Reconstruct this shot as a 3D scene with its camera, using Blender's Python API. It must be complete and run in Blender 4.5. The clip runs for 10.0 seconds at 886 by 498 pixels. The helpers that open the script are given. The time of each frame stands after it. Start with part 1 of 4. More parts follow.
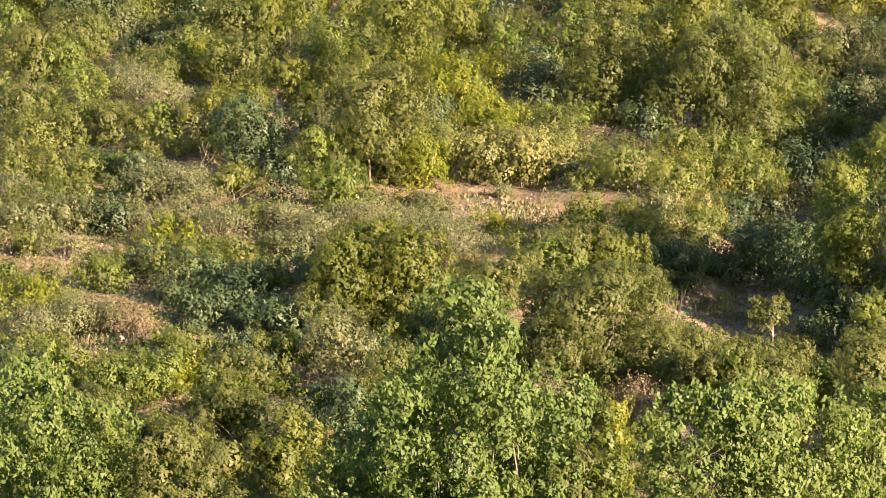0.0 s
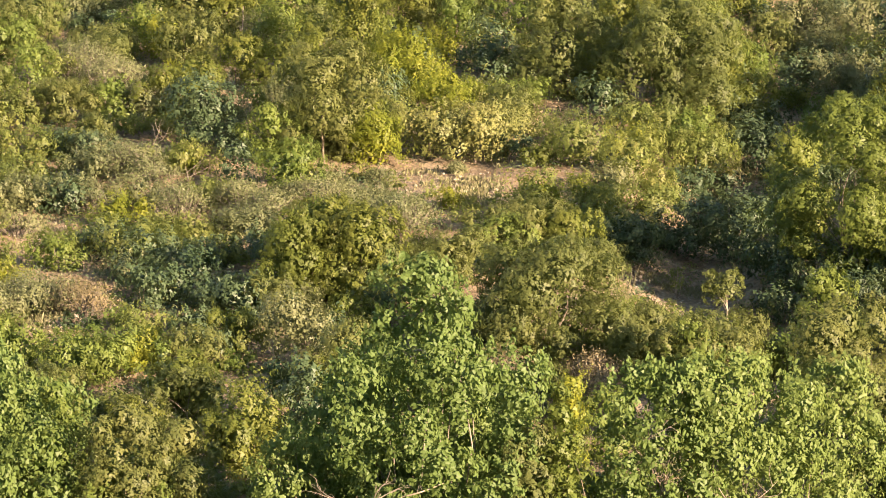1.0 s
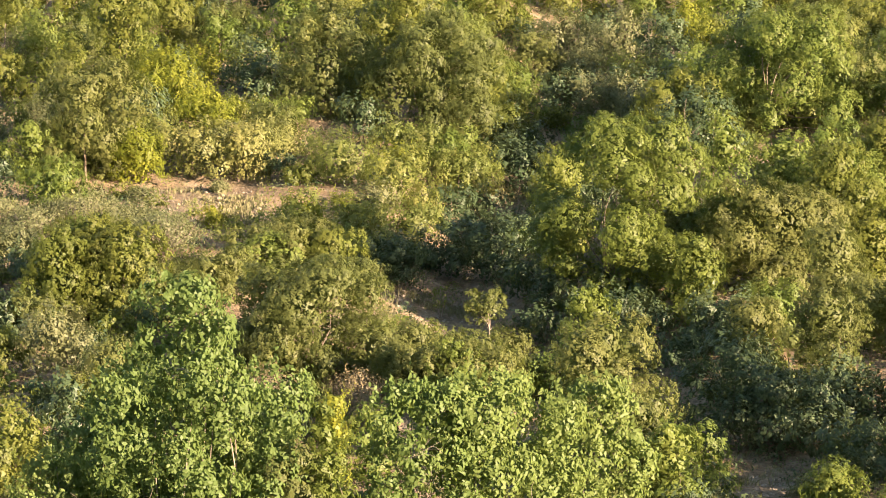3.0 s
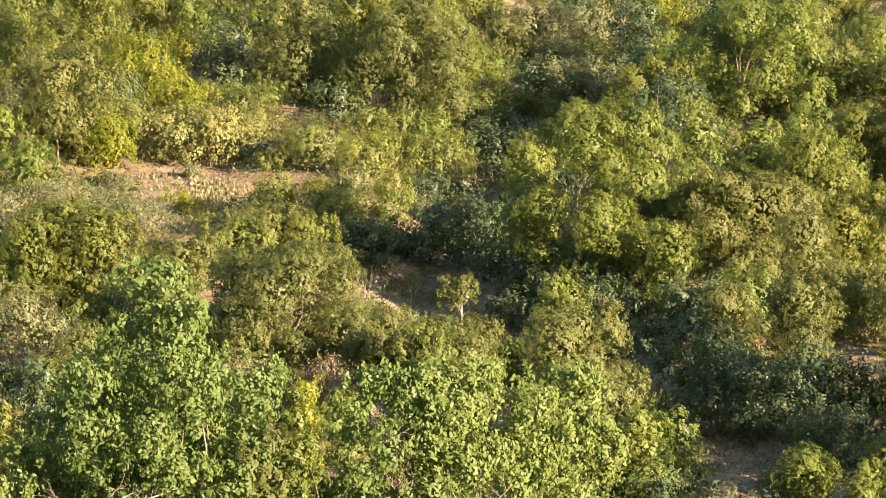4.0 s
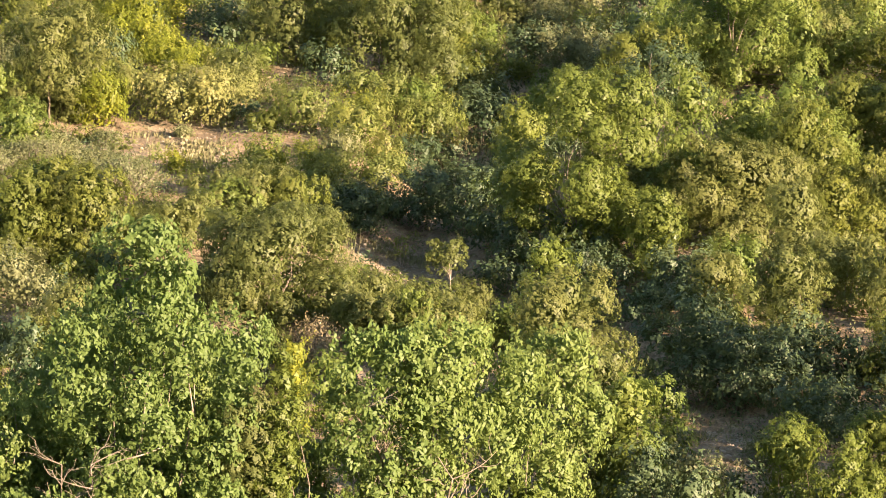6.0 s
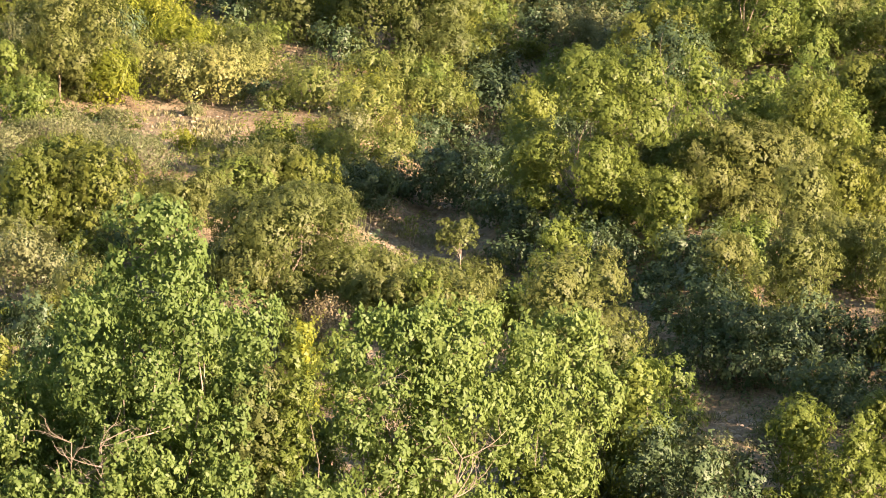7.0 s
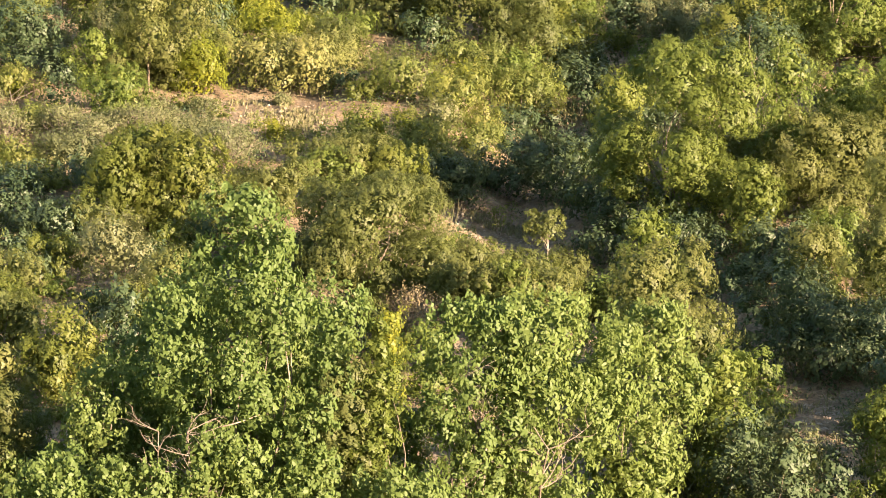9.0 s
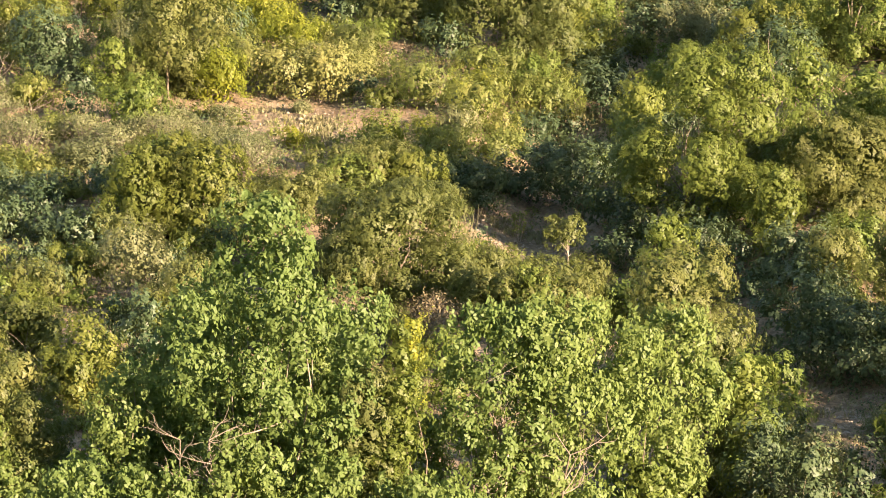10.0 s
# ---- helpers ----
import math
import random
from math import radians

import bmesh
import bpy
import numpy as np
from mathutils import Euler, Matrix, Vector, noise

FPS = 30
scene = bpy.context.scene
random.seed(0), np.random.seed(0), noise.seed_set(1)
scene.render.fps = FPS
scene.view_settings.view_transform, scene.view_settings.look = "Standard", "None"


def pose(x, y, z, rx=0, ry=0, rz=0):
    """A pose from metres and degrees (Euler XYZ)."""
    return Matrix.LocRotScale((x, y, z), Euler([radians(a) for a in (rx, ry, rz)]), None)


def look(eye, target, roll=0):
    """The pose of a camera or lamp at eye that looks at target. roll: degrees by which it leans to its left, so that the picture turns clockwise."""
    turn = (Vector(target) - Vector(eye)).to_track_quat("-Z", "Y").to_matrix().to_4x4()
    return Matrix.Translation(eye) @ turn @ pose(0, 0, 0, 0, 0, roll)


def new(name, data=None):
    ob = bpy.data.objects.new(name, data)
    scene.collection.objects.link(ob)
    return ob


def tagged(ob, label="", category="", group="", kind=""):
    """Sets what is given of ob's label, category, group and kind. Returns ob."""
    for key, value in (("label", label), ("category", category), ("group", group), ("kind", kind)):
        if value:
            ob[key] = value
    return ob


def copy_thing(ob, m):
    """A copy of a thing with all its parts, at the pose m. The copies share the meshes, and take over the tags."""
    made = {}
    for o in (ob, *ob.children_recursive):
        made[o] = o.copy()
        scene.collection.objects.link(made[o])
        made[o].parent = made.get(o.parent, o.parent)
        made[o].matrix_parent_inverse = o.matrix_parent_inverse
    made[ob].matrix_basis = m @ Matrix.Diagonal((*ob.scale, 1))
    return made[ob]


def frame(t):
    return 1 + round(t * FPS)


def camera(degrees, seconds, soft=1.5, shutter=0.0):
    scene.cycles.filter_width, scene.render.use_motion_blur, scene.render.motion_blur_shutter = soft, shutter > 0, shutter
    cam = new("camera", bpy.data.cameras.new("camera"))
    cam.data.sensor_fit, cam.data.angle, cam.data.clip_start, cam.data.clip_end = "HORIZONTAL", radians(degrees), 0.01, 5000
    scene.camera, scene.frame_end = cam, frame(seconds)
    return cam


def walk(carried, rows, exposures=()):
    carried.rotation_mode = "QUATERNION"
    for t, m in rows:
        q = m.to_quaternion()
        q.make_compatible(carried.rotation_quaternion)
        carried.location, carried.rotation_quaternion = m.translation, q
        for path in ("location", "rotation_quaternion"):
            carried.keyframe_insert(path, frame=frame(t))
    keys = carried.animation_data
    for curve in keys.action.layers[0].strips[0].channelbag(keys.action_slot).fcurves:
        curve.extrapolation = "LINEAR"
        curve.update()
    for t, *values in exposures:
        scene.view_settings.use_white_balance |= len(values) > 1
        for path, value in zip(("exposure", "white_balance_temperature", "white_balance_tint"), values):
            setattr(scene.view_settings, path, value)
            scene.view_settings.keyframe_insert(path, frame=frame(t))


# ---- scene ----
cam = camera(12.0, 10.0, soft=0.9, shutter=0.15)
# seconds, turn to the right, tilt up and lean, in degrees: a camera turned by hand on one spot
TURNS = [
    (0, -2.2129, 2.8609, 0.2253), (0.2, -2.1354, 2.6723, 0.2618), (0.3, -2.1126, 2.6380, 0.4191), (0.5, -2.0018, 2.5343, 0.7262),
    (0.7, -1.7341, 2.5033, 0.6773), (0.8, -1.7127, 2.5178, 0.6593), (1, -1.6059, 2.5335, 0.6273), (1.2, -1.4615, 2.5622, 0.5460),
    (1.3, -1.3818, 2.5777, 0.5430), (1.5, -1.2386, 2.6577, 0.6587), (1.6, -1.1517, 2.6550, 0.5810), (1.7, -1.0111, 2.6836, 0.6083),
    (1.8, -0.8360, 2.7165, 0.6728), (1.9, -0.4755, 2.7572, 0.6992), (2, 0.1119, 2.8094, 0.8197), (2.1, 0.5872, 2.8472, 0.7355),
    (2.2, 0.8882, 2.8767, 0.7486), (2.3, 1.0562, 2.8756, 0.7530), (2.5, 1.1829, 2.8649, 0.7376), (2.7, 1.3901, 2.8365, 0.6181),
    (2.8, 1.4725, 2.8102, 0.6145), (3, 1.6181, 2.7563, 0.6649), (3.2, 1.7376, 2.7143, 0.6464), (4.3, 2.1026, 2.4819, 0.5922),
    (4.5, 2.1866, 2.4158, 0.6278), (4.7, 2.2511, 2.3429, 0.5741), (5, 2.2992, 2.2875, 0.5554), (5.3, 2.3207, 2.2559, 0.0980),
    (5.5, 2.3226, 2.2352, -0.0953), (5.7, 2.2669, 2.1646, -0.2922), (6.8, 2.1124, 1.8691, -0.5912), (7, 2.0508, 1.7905, -0.6315),
    (7.2, 1.9695, 1.7296, -0.6659), (7.5, 1.8564, 1.6434, -0.6021), (7.7, 1.6399, 1.6277, -0.8263), (7.8, 1.5048, 1.6006, -0.8643),
    (8, 1.2834, 1.5767, -0.8559), (8.2, 1.2403, 1.5838, -0.8650), (8.5, 1.1013, 1.6007, -0.9320), (8.7, 0.9944, 1.6195, -0.9560),
    (9, 0.8721, 1.6455, -0.9697), (9.2, 0.7530, 1.6392, -0.8015), (9.5, 0.6498, 1.6774, -0.7913), (9.7, 0.6230, 1.7018, -0.7673),
    (10, 0.5846, 1.7292, -0.5736),
]
walk(cam, [(t, pose(0, 0, 0, 90 + tilt, lean, -turn)) for t, turn, tilt, lean in TURNS],
     exposures=((0, 3.00), (2, 3.13), (4.5, 3.20), (10, 3.23)))

# ---- light: a low evening sun over the right shoulder, clear sky ----
SUN = Vector((0.70, -0.69, 0.162)).normalized()
world = bpy.data.worlds.new("sky")
scene.world = world
world.use_nodes = True
wt = world.node_tree
sky = wt.nodes.new("ShaderNodeTexSky")
sky.sky_type = "NISHITA"
sky.sun_disc = False
sky.sun_elevation = math.asin(SUN.z)
sky.sun_rotation = math.atan2(SUN.x, SUN.y)
wt.links.new(sky.outputs[0], wt.nodes["Background"].inputs[0])
wt.nodes["Background"].inputs[1].default_value = 0.058
sun = new("sun", bpy.data.lights.new("sun", "SUN"))
sun.data.energy, sun.data.angle, sun.data.color = 4.7, radians(0.5), (1.0, 0.73, 0.505)
sun.matrix_world = look(SUN * 150 + Vector((0, 70, 0)), (0, 70, 0))


# ---- materials ----
def material(name):
    m = bpy.data.materials.new(name)
    m.use_nodes = True
    t = m.node_tree
    t.nodes.clear()
    return m, t


def node(t, kind, *links):
    n = t.nodes.new(kind)
    for i, v in links:
        if isinstance(v, bpy.types.NodeSocket):
            t.links.new(v, n.inputs[i])
        else:
            n.inputs[i].default_value = v
    return n


def ramp(t, fac, stops):
    n = t.nodes.new("ShaderNodeValToRGB")
    els = n.color_ramp.elements
    while len(els) < len(stops):
        els.new(0.5)
    for e, (p, c) in zip(els, stops):
        e.position, e.color = p, (*c, 1)
    t.links.new(fac, n.inputs[0])
    return n.outputs[0]


def mix(t, fac, a, b, how="MIX"):
    n = t.nodes.new("ShaderNodeMix")
    n.data_type, n.blend_type = "RGBA", how
    for s, v in ((n.inputs[0], fac), (n.inputs[6], a), (n.inputs[7], b)):
        if isinstance(v, bpy.types.NodeSocket):
            t.links.new(v, s)
        else:
            s.default_value = v if s.type == "VALUE" else (*v, 1)
    return n.outputs[2]


def leaf_material(name, dark, mid, light, old, through_light=0.42, old_amount=0.35, gloss=0.2):
    """Leaves: each its own shade, young tips and older patches over the crown, some light through the blade."""
    m, t = material(name)
    geo = t.nodes.new("ShaderNodeNewGeometry")
    info = t.nodes.new("ShaderNodeObjectInfo")
    pos = t.nodes.new("ShaderNodeTexCoord")
    shade = mix(t, 0.65, ramp(t, geo.outputs["Random Per Island"], ((0.0, dark), (0.5, mid), (1.0, light))), mid)
    big = node(t, "ShaderNodeTexNoise", (0, pos.outputs["Object"]), ("Scale", 2.2), ("Detail", 3.0))
    part_old = node(t, "ShaderNodeMapRange", (0, big.outputs[0]), (1, 0.48), (2, 0.72), (3, 0.0), (4, 0.7 * old_amount))
    col = mix(t, part_old.outputs[0], shade, old)
    hue = node(t, "ShaderNodeMapRange", (0, info.outputs["Random"]), (3, 0.489), (4, 0.510))
    val = node(t, "ShaderNodeMapRange", (0, info.outputs["Random"]), (3, 1.12), (4, 0.88))
    hsv = node(t, "ShaderNodeHueSaturation", (0, hue.outputs[0]), (1, 1.0), (2, val.outputs[0]), (4, col))
    face = node(t, "ShaderNodeBsdfPrincipled", ("Base Color", hsv.outputs[0]), ("Roughness", 0.48), ("Specular IOR Level", gloss))
    back = node(t, "ShaderNodeBsdfTranslucent", (0, mix(t, 0.4, hsv.outputs[0], (0.16, 0.20, 0.03))))
    both = node(t, "ShaderNodeMixShader", (0, through_light), (1, face.outputs[0]), (2, back.outputs[0]))
    out = node(t, "ShaderNodeOutputMaterial", (0, both.outputs[0]))
    return m


def bark_material(name, a, b):
    m, t = material(name)
    pos = t.nodes.new("ShaderNodeTexCoord")
    n1 = node(t, "ShaderNodeTexNoise", (0, pos.outputs["Object"]), ("Scale", 9.0), ("Detail", 6.0))
    col = ramp(t, n1.outputs[0], ((0.3, a), (0.7, b)))
    n2 = node(t, "ShaderNodeTexNoise", (0, pos.outputs["Object"]), ("Scale", 60.0), ("Detail", 3.0))
    bump = node(t, "ShaderNodeBump", ("Strength", 0.5), ("Distance", 0.01), ("Height", n2.outputs[0]))
    s = node(t, "ShaderNodeBsdfPrincipled", ("Base Color", col), ("Roughness", 0.85), ("Normal", bump.outputs[0]))
    node(t, "ShaderNodeOutputMaterial", (0, s.outputs[0]))
    return m


def soil_material():
    """Reddish stony earth with paler worn stretches, litter and fine gravel."""
    m, t = material("soil")
    pos = t.nodes.new("ShaderNodeTexCoord")
    o = pos.outputs["Object"]
    big = node(t, "ShaderNodeTexNoise", (0, o), ("Scale", 0.35), ("Detail", 6.0))
    med = node(t, "ShaderNodeTexNoise", (0, o), ("Scale", 3.0), ("Detail", 8.0), ("Roughness", 0.7))
    fine = node(t, "ShaderNodeTexVoronoi", (0, o), ("Scale", 22.0))
    col = ramp(t, big.outputs[0], ((0.3, (0.14, 0.098, 0.060)), (0.55, (0.185, 0.145, 0.097)), (0.75, (0.24, 0.20, 0.145))))
    lit = ramp(t, med.outputs[0], ((0.38, (0.08, 0.06, 0.035)), (0.5, (0.18, 0.13, 0.08)), (0.68, (0.275, 0.235, 0.18))))
    col = mix(t, 0.55, col, lit)
    grit = ramp(t, fine.outputs["Color"], ((0.2, (0.5, 0.5, 0.5)), (0.8, (1.0, 0.97, 0.92))))
    col = mix(t, 0.7, col, grit, "MULTIPLY")
    bump = node(t, "ShaderNodeBump", ("Strength", 0.8), ("Distance", 0.05), ("Height", med.outputs[0]))
    bump2 = node(t, "ShaderNodeBump", ("Strength", 0.6), ("Distance", 0.02), ("Height", fine.outputs["Distance"]), ("Normal", bump.outputs[0]))
    s = node(t, "ShaderNodeBsdfPrincipled", ("Base Color", col), ("Roughness", 0.95), ("Specular IOR Level", 0.15), ("Normal", bump2.outputs[0]))
    node(t, "ShaderNodeOutputMaterial", (0, s.outputs[0]))
    return m


def stone_material():
    m, t = material("limestone")
    pos = t.nodes.new("ShaderNodeTexCoord")
    info = t.nodes.new("ShaderNodeObjectInfo")
    n1 = node(t, "ShaderNodeTexNoise", (0, pos.outputs["Object"]), ("Scale", 7.0), ("Detail", 7.0))
    col = ramp(t, n1.outputs[0], ((0.3, (0.16, 0.125, 0.095)), (0.6, (0.27, 0.225, 0.175)), (0.8, (0.36, 0.31, 0.25))))
    hsv = node(t, "ShaderNodeHueSaturation", (2, node(t, "ShaderNodeMapRange", (0, info.outputs["Random"]), (3, 0.7), (4, 1.2)).outputs[0]), (4, col))
    bump = node(t, "ShaderNodeBump", ("Strength", 0.7), ("Distance", 0.02), ("Height", n1.outputs[0]))
    s = node(t, "ShaderNodeBsdfPrincipled", ("Base Color", hsv.outputs[0]), ("Roughness", 0.9), ("Normal", bump.outputs[0]))
    node(t, "ShaderNodeOutputMaterial", (0, s.outputs[0]))
    return m


LEAF = {
    "oak": leaf_material("oak_leaves", (0.060, 0.076, 0.017), (0.098, 0.116, 0.024), (0.145, 0.160, 0.036), (0.13, 0.125, 0.035), 0.52, 0.3),
    "bright": leaf_material("sunny_oak_leaves", (0.070, 0.093, 0.017), (0.106, 0.134, 0.029), (0.148, 0.177, 0.044), (0.14, 0.145, 0.034), 0.52, 0.25),
    "olive": leaf_material("olive_leaves", (0.070, 0.084, 0.026), (0.100, 0.115, 0.036), (0.134, 0.150, 0.050), (0.122, 0.120, 0.046), 0.52, 0.3),
    "green": leaf_material("green_leaves", (0.060, 0.088, 0.020), (0.100, 0.136, 0.030), (0.150, 0.186, 0.046), (0.14, 0.14, 0.04), 0.52, 0.3),
    "yellow": leaf_material("yellow_leaves", (0.098, 0.115, 0.015), (0.145, 0.164, 0.020), (0.192, 0.210, 0.031), (0.155, 0.162, 0.021), 0.52),
    "grey": leaf_material("grey_leaves", (0.062, 0.072, 0.034), (0.094, 0.105, 0.048), (0.130, 0.140, 0.066), (0.122, 0.110, 0.052), 0.35),
    "dry": leaf_material("dry_leaves", (0.070, 0.058, 0.030), (0.105, 0.088, 0.046), (0.15, 0.126, 0.068), (0.12, 0.080, 0.044), 0.25),
    # shade put into the leaf colour, for plants in hollows and gaps
    "shade_blue": leaf_material("shade_toned_leaves", (0.027, 0.042, 0.019), (0.040, 0.061, 0.028), (0.062, 0.088, 0.040), (0.066, 0.072, 0.034), 0.25, 0.25),
    "broad": leaf_material("broad_leaves", (0.088, 0.132, 0.036), (0.118, 0.167, 0.048), (0.157, 0.206, 0.066), (0.150, 0.186, 0.058), 0.60, 0.3, 0.18),
    "herb": leaf_material("herb_leaves", (0.078, 0.098, 0.026), (0.115, 0.137, 0.035), (0.160, 0.180, 0.050), (0.165, 0.130, 0.055), 0.5, 0.5),
    "straw": leaf_material("straw_leaves", (0.090, 0.098, 0.030), (0.128, 0.136, 0.042), (0.170, 0.174, 0.060), (0.155, 0.130, 0.055), 0.35, 0.5),
    "grass": leaf_material("grass_blades", (0.095, 0.092, 0.048), (0.135, 0.128, 0.066), (0.185, 0.168, 0.088), (0.16, 0.125, 0.07), 0.25, 0.5),
    "litter": leaf_material("fallen_leaves", (0.10, 0.065, 0.035), (0.18, 0.125, 0.07), (0.26, 0.19, 0.12), (0.15, 0.09, 0.05), 0.1, 0.5),
}
BARK = bark_material("bark", (0.06, 0.044, 0.032), (0.14, 0.108, 0.08))
PALE_BARK = bark_material("pale_bark", (0.15, 0.115, 0.085), (0.27, 0.21, 0.16))
TWIG_BARK = bark_material("twig_bark", (0.085, 0.068, 0.052), (0.165, 0.135, 0.105))
SOIL, STONE = soil_material(), stone_material()


# ---- the hillside ----
def ground_z(x, y):
    """Height of the ground: the slope under the camera falls into a small valley, the far side rises to a ridge."""
    x, y = np.asarray(x, float), np.asarray(y, float)
    far = np.where(y < 200, y, 200 + 80 * (1 - np.exp(-(np.maximum(y, 200) - 200) / 80)))
    back = np.where(y > -60, y, -60 - 60 * (1 - np.exp((np.minimum(y, -60) + 60) / 60)))
    hill, near = 0.275 * (far - 60), -1.6 - 0.25 * back
    z = np.logaddexp(0.6 * hill, 0.6 * near) / 0.6
    rough = np.clip((np.hypot(x, y) - 8) / 20, 0, 1)
    gully = np.interp(y, (54, 58, 61, 64, 67, 71, 75, 80, 89, 100), (7.6, 6.9, 5.8, 4.6, 3.5, 2.4, 2.7, 3.6, 5.3, 6.4))
    deep = np.interp(y, (52, 57, 61, 64, 67, 71, 80, 89, 104), (0.0, 0.0, 0.25, 0.6, 0.85, 1.1, 1.1, 0.9, 0.0))
    z = z - deep * np.exp(-((x - gully) / 1.6) ** 2)
    return z + rough * (0.16 * np.sin(0.31 * x + 0.7) * np.sin(0.27 * y + 1.1) + 0.07 * np.sin(0.9 * x + 0.5 * y) + 0.05 * np.sin(1.7 * y - 0.8 * x + 2.0))


def part(name, data, mat, parent=None, label=""):
    ob = new(name, data)
    data.materials.append(mat)
    if parent is not None:
        ob.parent = parent
    return tagged(ob, label)


def raw_mesh(name, verts, sides, count):
    """A mesh from an array of corners, faces of so many sides one after another."""
    me = bpy.data.meshes.new(name)
    me.vertices.add(len(verts))
    me.vertices.foreach_set("co", np.ascontiguousarray(verts, np.float32).ravel())
    me.loops.add(count * sides)
    me.loops.foreach_set("vertex_index", np.arange(count * sides, dtype=np.int32))
    me.polygons.add(count)
    me.polygons.foreach_set("loop_start", np.arange(0, count * sides, sides, dtype=np.int32))
    me.update(calc_edges=True)
    return me


def hillside():
    def steps(fine_from, fine_to, fine, far_from, far_to):
        mid = np.arange(fine_from, fine_to + 1e-6, fine)
        lo, hi, s = [], [], fine
        p = fine_from
        while p > far_from:
            s *= 1.25
            p -= s
            lo.append(p)
        p, s = fine_to, fine
        while p < far_to:
            s *= 1.25
            p += s
            hi.append(p)
        return np.array(lo[::-1] + list(mid) + hi)
    xs, ys = steps(-13, 13, 0.2, -900, 900), steps(44, 104, 0.22, -900, 1500)
    gx, gy = np.meshgrid(xs, ys)
    z = ground_z(gx, gy)
    rng = np.random.default_rng(3)
    z += rng.normal(0, 0.014, z.shape) * ((abs(gx) < 15) & (gy > 40) & (gy < 110))
    nx, ny = len(xs), len(ys)
    idx = np.arange(nx * ny).reshape(ny, nx)
    quads = np.stack([idx[:-1, :-1], idx[:-1, 1:], idx[1:, 1:], idx[1:, :-1]], -1).reshape(-1, 4)
    me = bpy.data.meshes.new("ground")
    me.vertices.add(nx * ny)
    me.vertices.foreach_set("co", np.stack([gx, gy, z], -1).astype(np.float32).ravel())
    me.loops.add(quads.size)
    me.loops.foreach_set("vertex_index", quads.astype(np.int32).ravel())
    me.polygons.add(len(quads))
    me.polygons.foreach_set("loop_start", np.arange(0, quads.size, 4, dtype=np.int32))
    me.update(calc_edges=True)
    me.polygons.foreach_set("use_smooth", np.ones(len(quads), bool))
    tagged(part("ground", me, SOIL), "reddish stony hillside soil with worn pale stretches", "ground", kind="structure")


hillside()


# ---- plants ----
def unit(v):
    return v / np.maximum(np.linalg.norm(v, axis=-1, keepdims=True), 1e-9)


def leaves(name, at, normal, rng, length, ratio, rounded=False, fine=False):
    """Folded leaf blades at the given places, each facing along its normal."""
    n = len(at)
    axis = unit(np.cross(normal, rng.normal(0, 1, (n, 3))) + np.array((0, 0, 0.7 if rounded else 0.25)))
    side = unit(np.cross(normal, axis))
    ln = length * rng.uniform(0.7, 1.25, (n, 1))
    w = ln * ratio * rng.uniform(0.8, 1.15, (n, 1)) * 0.5
    fold = normal * w * 0.3
    base = at - axis * ln * 0.5
    if rounded:
        rim = [base, base + axis * ln * 0.3 + side * w * 0.95 + fold, base + axis * ln * 0.72 + side * w * 0.8 + fold, base + axis * ln,
               base + axis * ln * 0.72 - side * w * 0.8 + fold, base + axis * ln * 0.3 - side * w * 0.95 + fold]
    elif fine:
        rim = [base - side * w * 0.8, base + axis * ln * 0.15 + side * w * 0.9, base + axis * ln * 0.95]
    else:
        rim = [base, base + axis * ln * 0.5 + side * w + fold, base + axis * ln, base + axis * ln * 0.5 - side * w + fold]
    return raw_mesh(name, np.stack(rim, 1).reshape(-1, 3), len(rim), n)


def tubes(name, paths, sides=5):
    """Tapered bent limbs; each path is a list of (point, radius)."""
    verts, faces = [], []
    for path in paths:
        first = len(verts)
        for k, (p, r) in enumerate(path):
            p = np.asarray(p, float)
            q = np.asarray(path[min(k + 1, len(path) - 1)][0]) - np.asarray(path[max(k - 1, 0)][0])
            q = q / max(np.linalg.norm(q), 1e-9)
            a = np.cross(q, (0.3, 0.9, 0.1) if abs(q[1]) < 0.8 else (1, 0, 0))
            a = a / np.linalg.norm(a)
            b = np.cross(q, a)
            for s in range(sides):
                w = 2 * math.pi * s / sides
                verts.append(p + r * (math.cos(w) * a + math.sin(w) * b))
        for k in range(len(path) - 1):
            for s in range(sides):
                u = first + k * sides
                faces.append((u + s, u + (s + 1) % sides, u + sides + (s + 1) % sides, u + sides + s))
        faces.append(tuple(first + (len(path) - 1) * sides + s for s in range(sides)))
    me = bpy.data.meshes.new(name)
    me.from_pydata([tuple(v) for v in verts], [], faces)
    me.polygons.foreach_set("use_smooth", np.ones(len(faces), bool))
    return me


def limb(a, b, r0, r1, rng, steps=4, bend=0.12):
    """A bent limb from a to b."""
    a, b = np.asarray(a, float), np.asarray(b, float)
    d = np.linalg.norm(b - a)
    off = rng.normal(0, bend * d, 3)
    return [(a + (b - a) * k / steps + off * math.sin(math.pi * k / steps) * (1 if k < steps else 0), r0 + (r1 - r0) * k / steps) for k in range(steps + 1)]


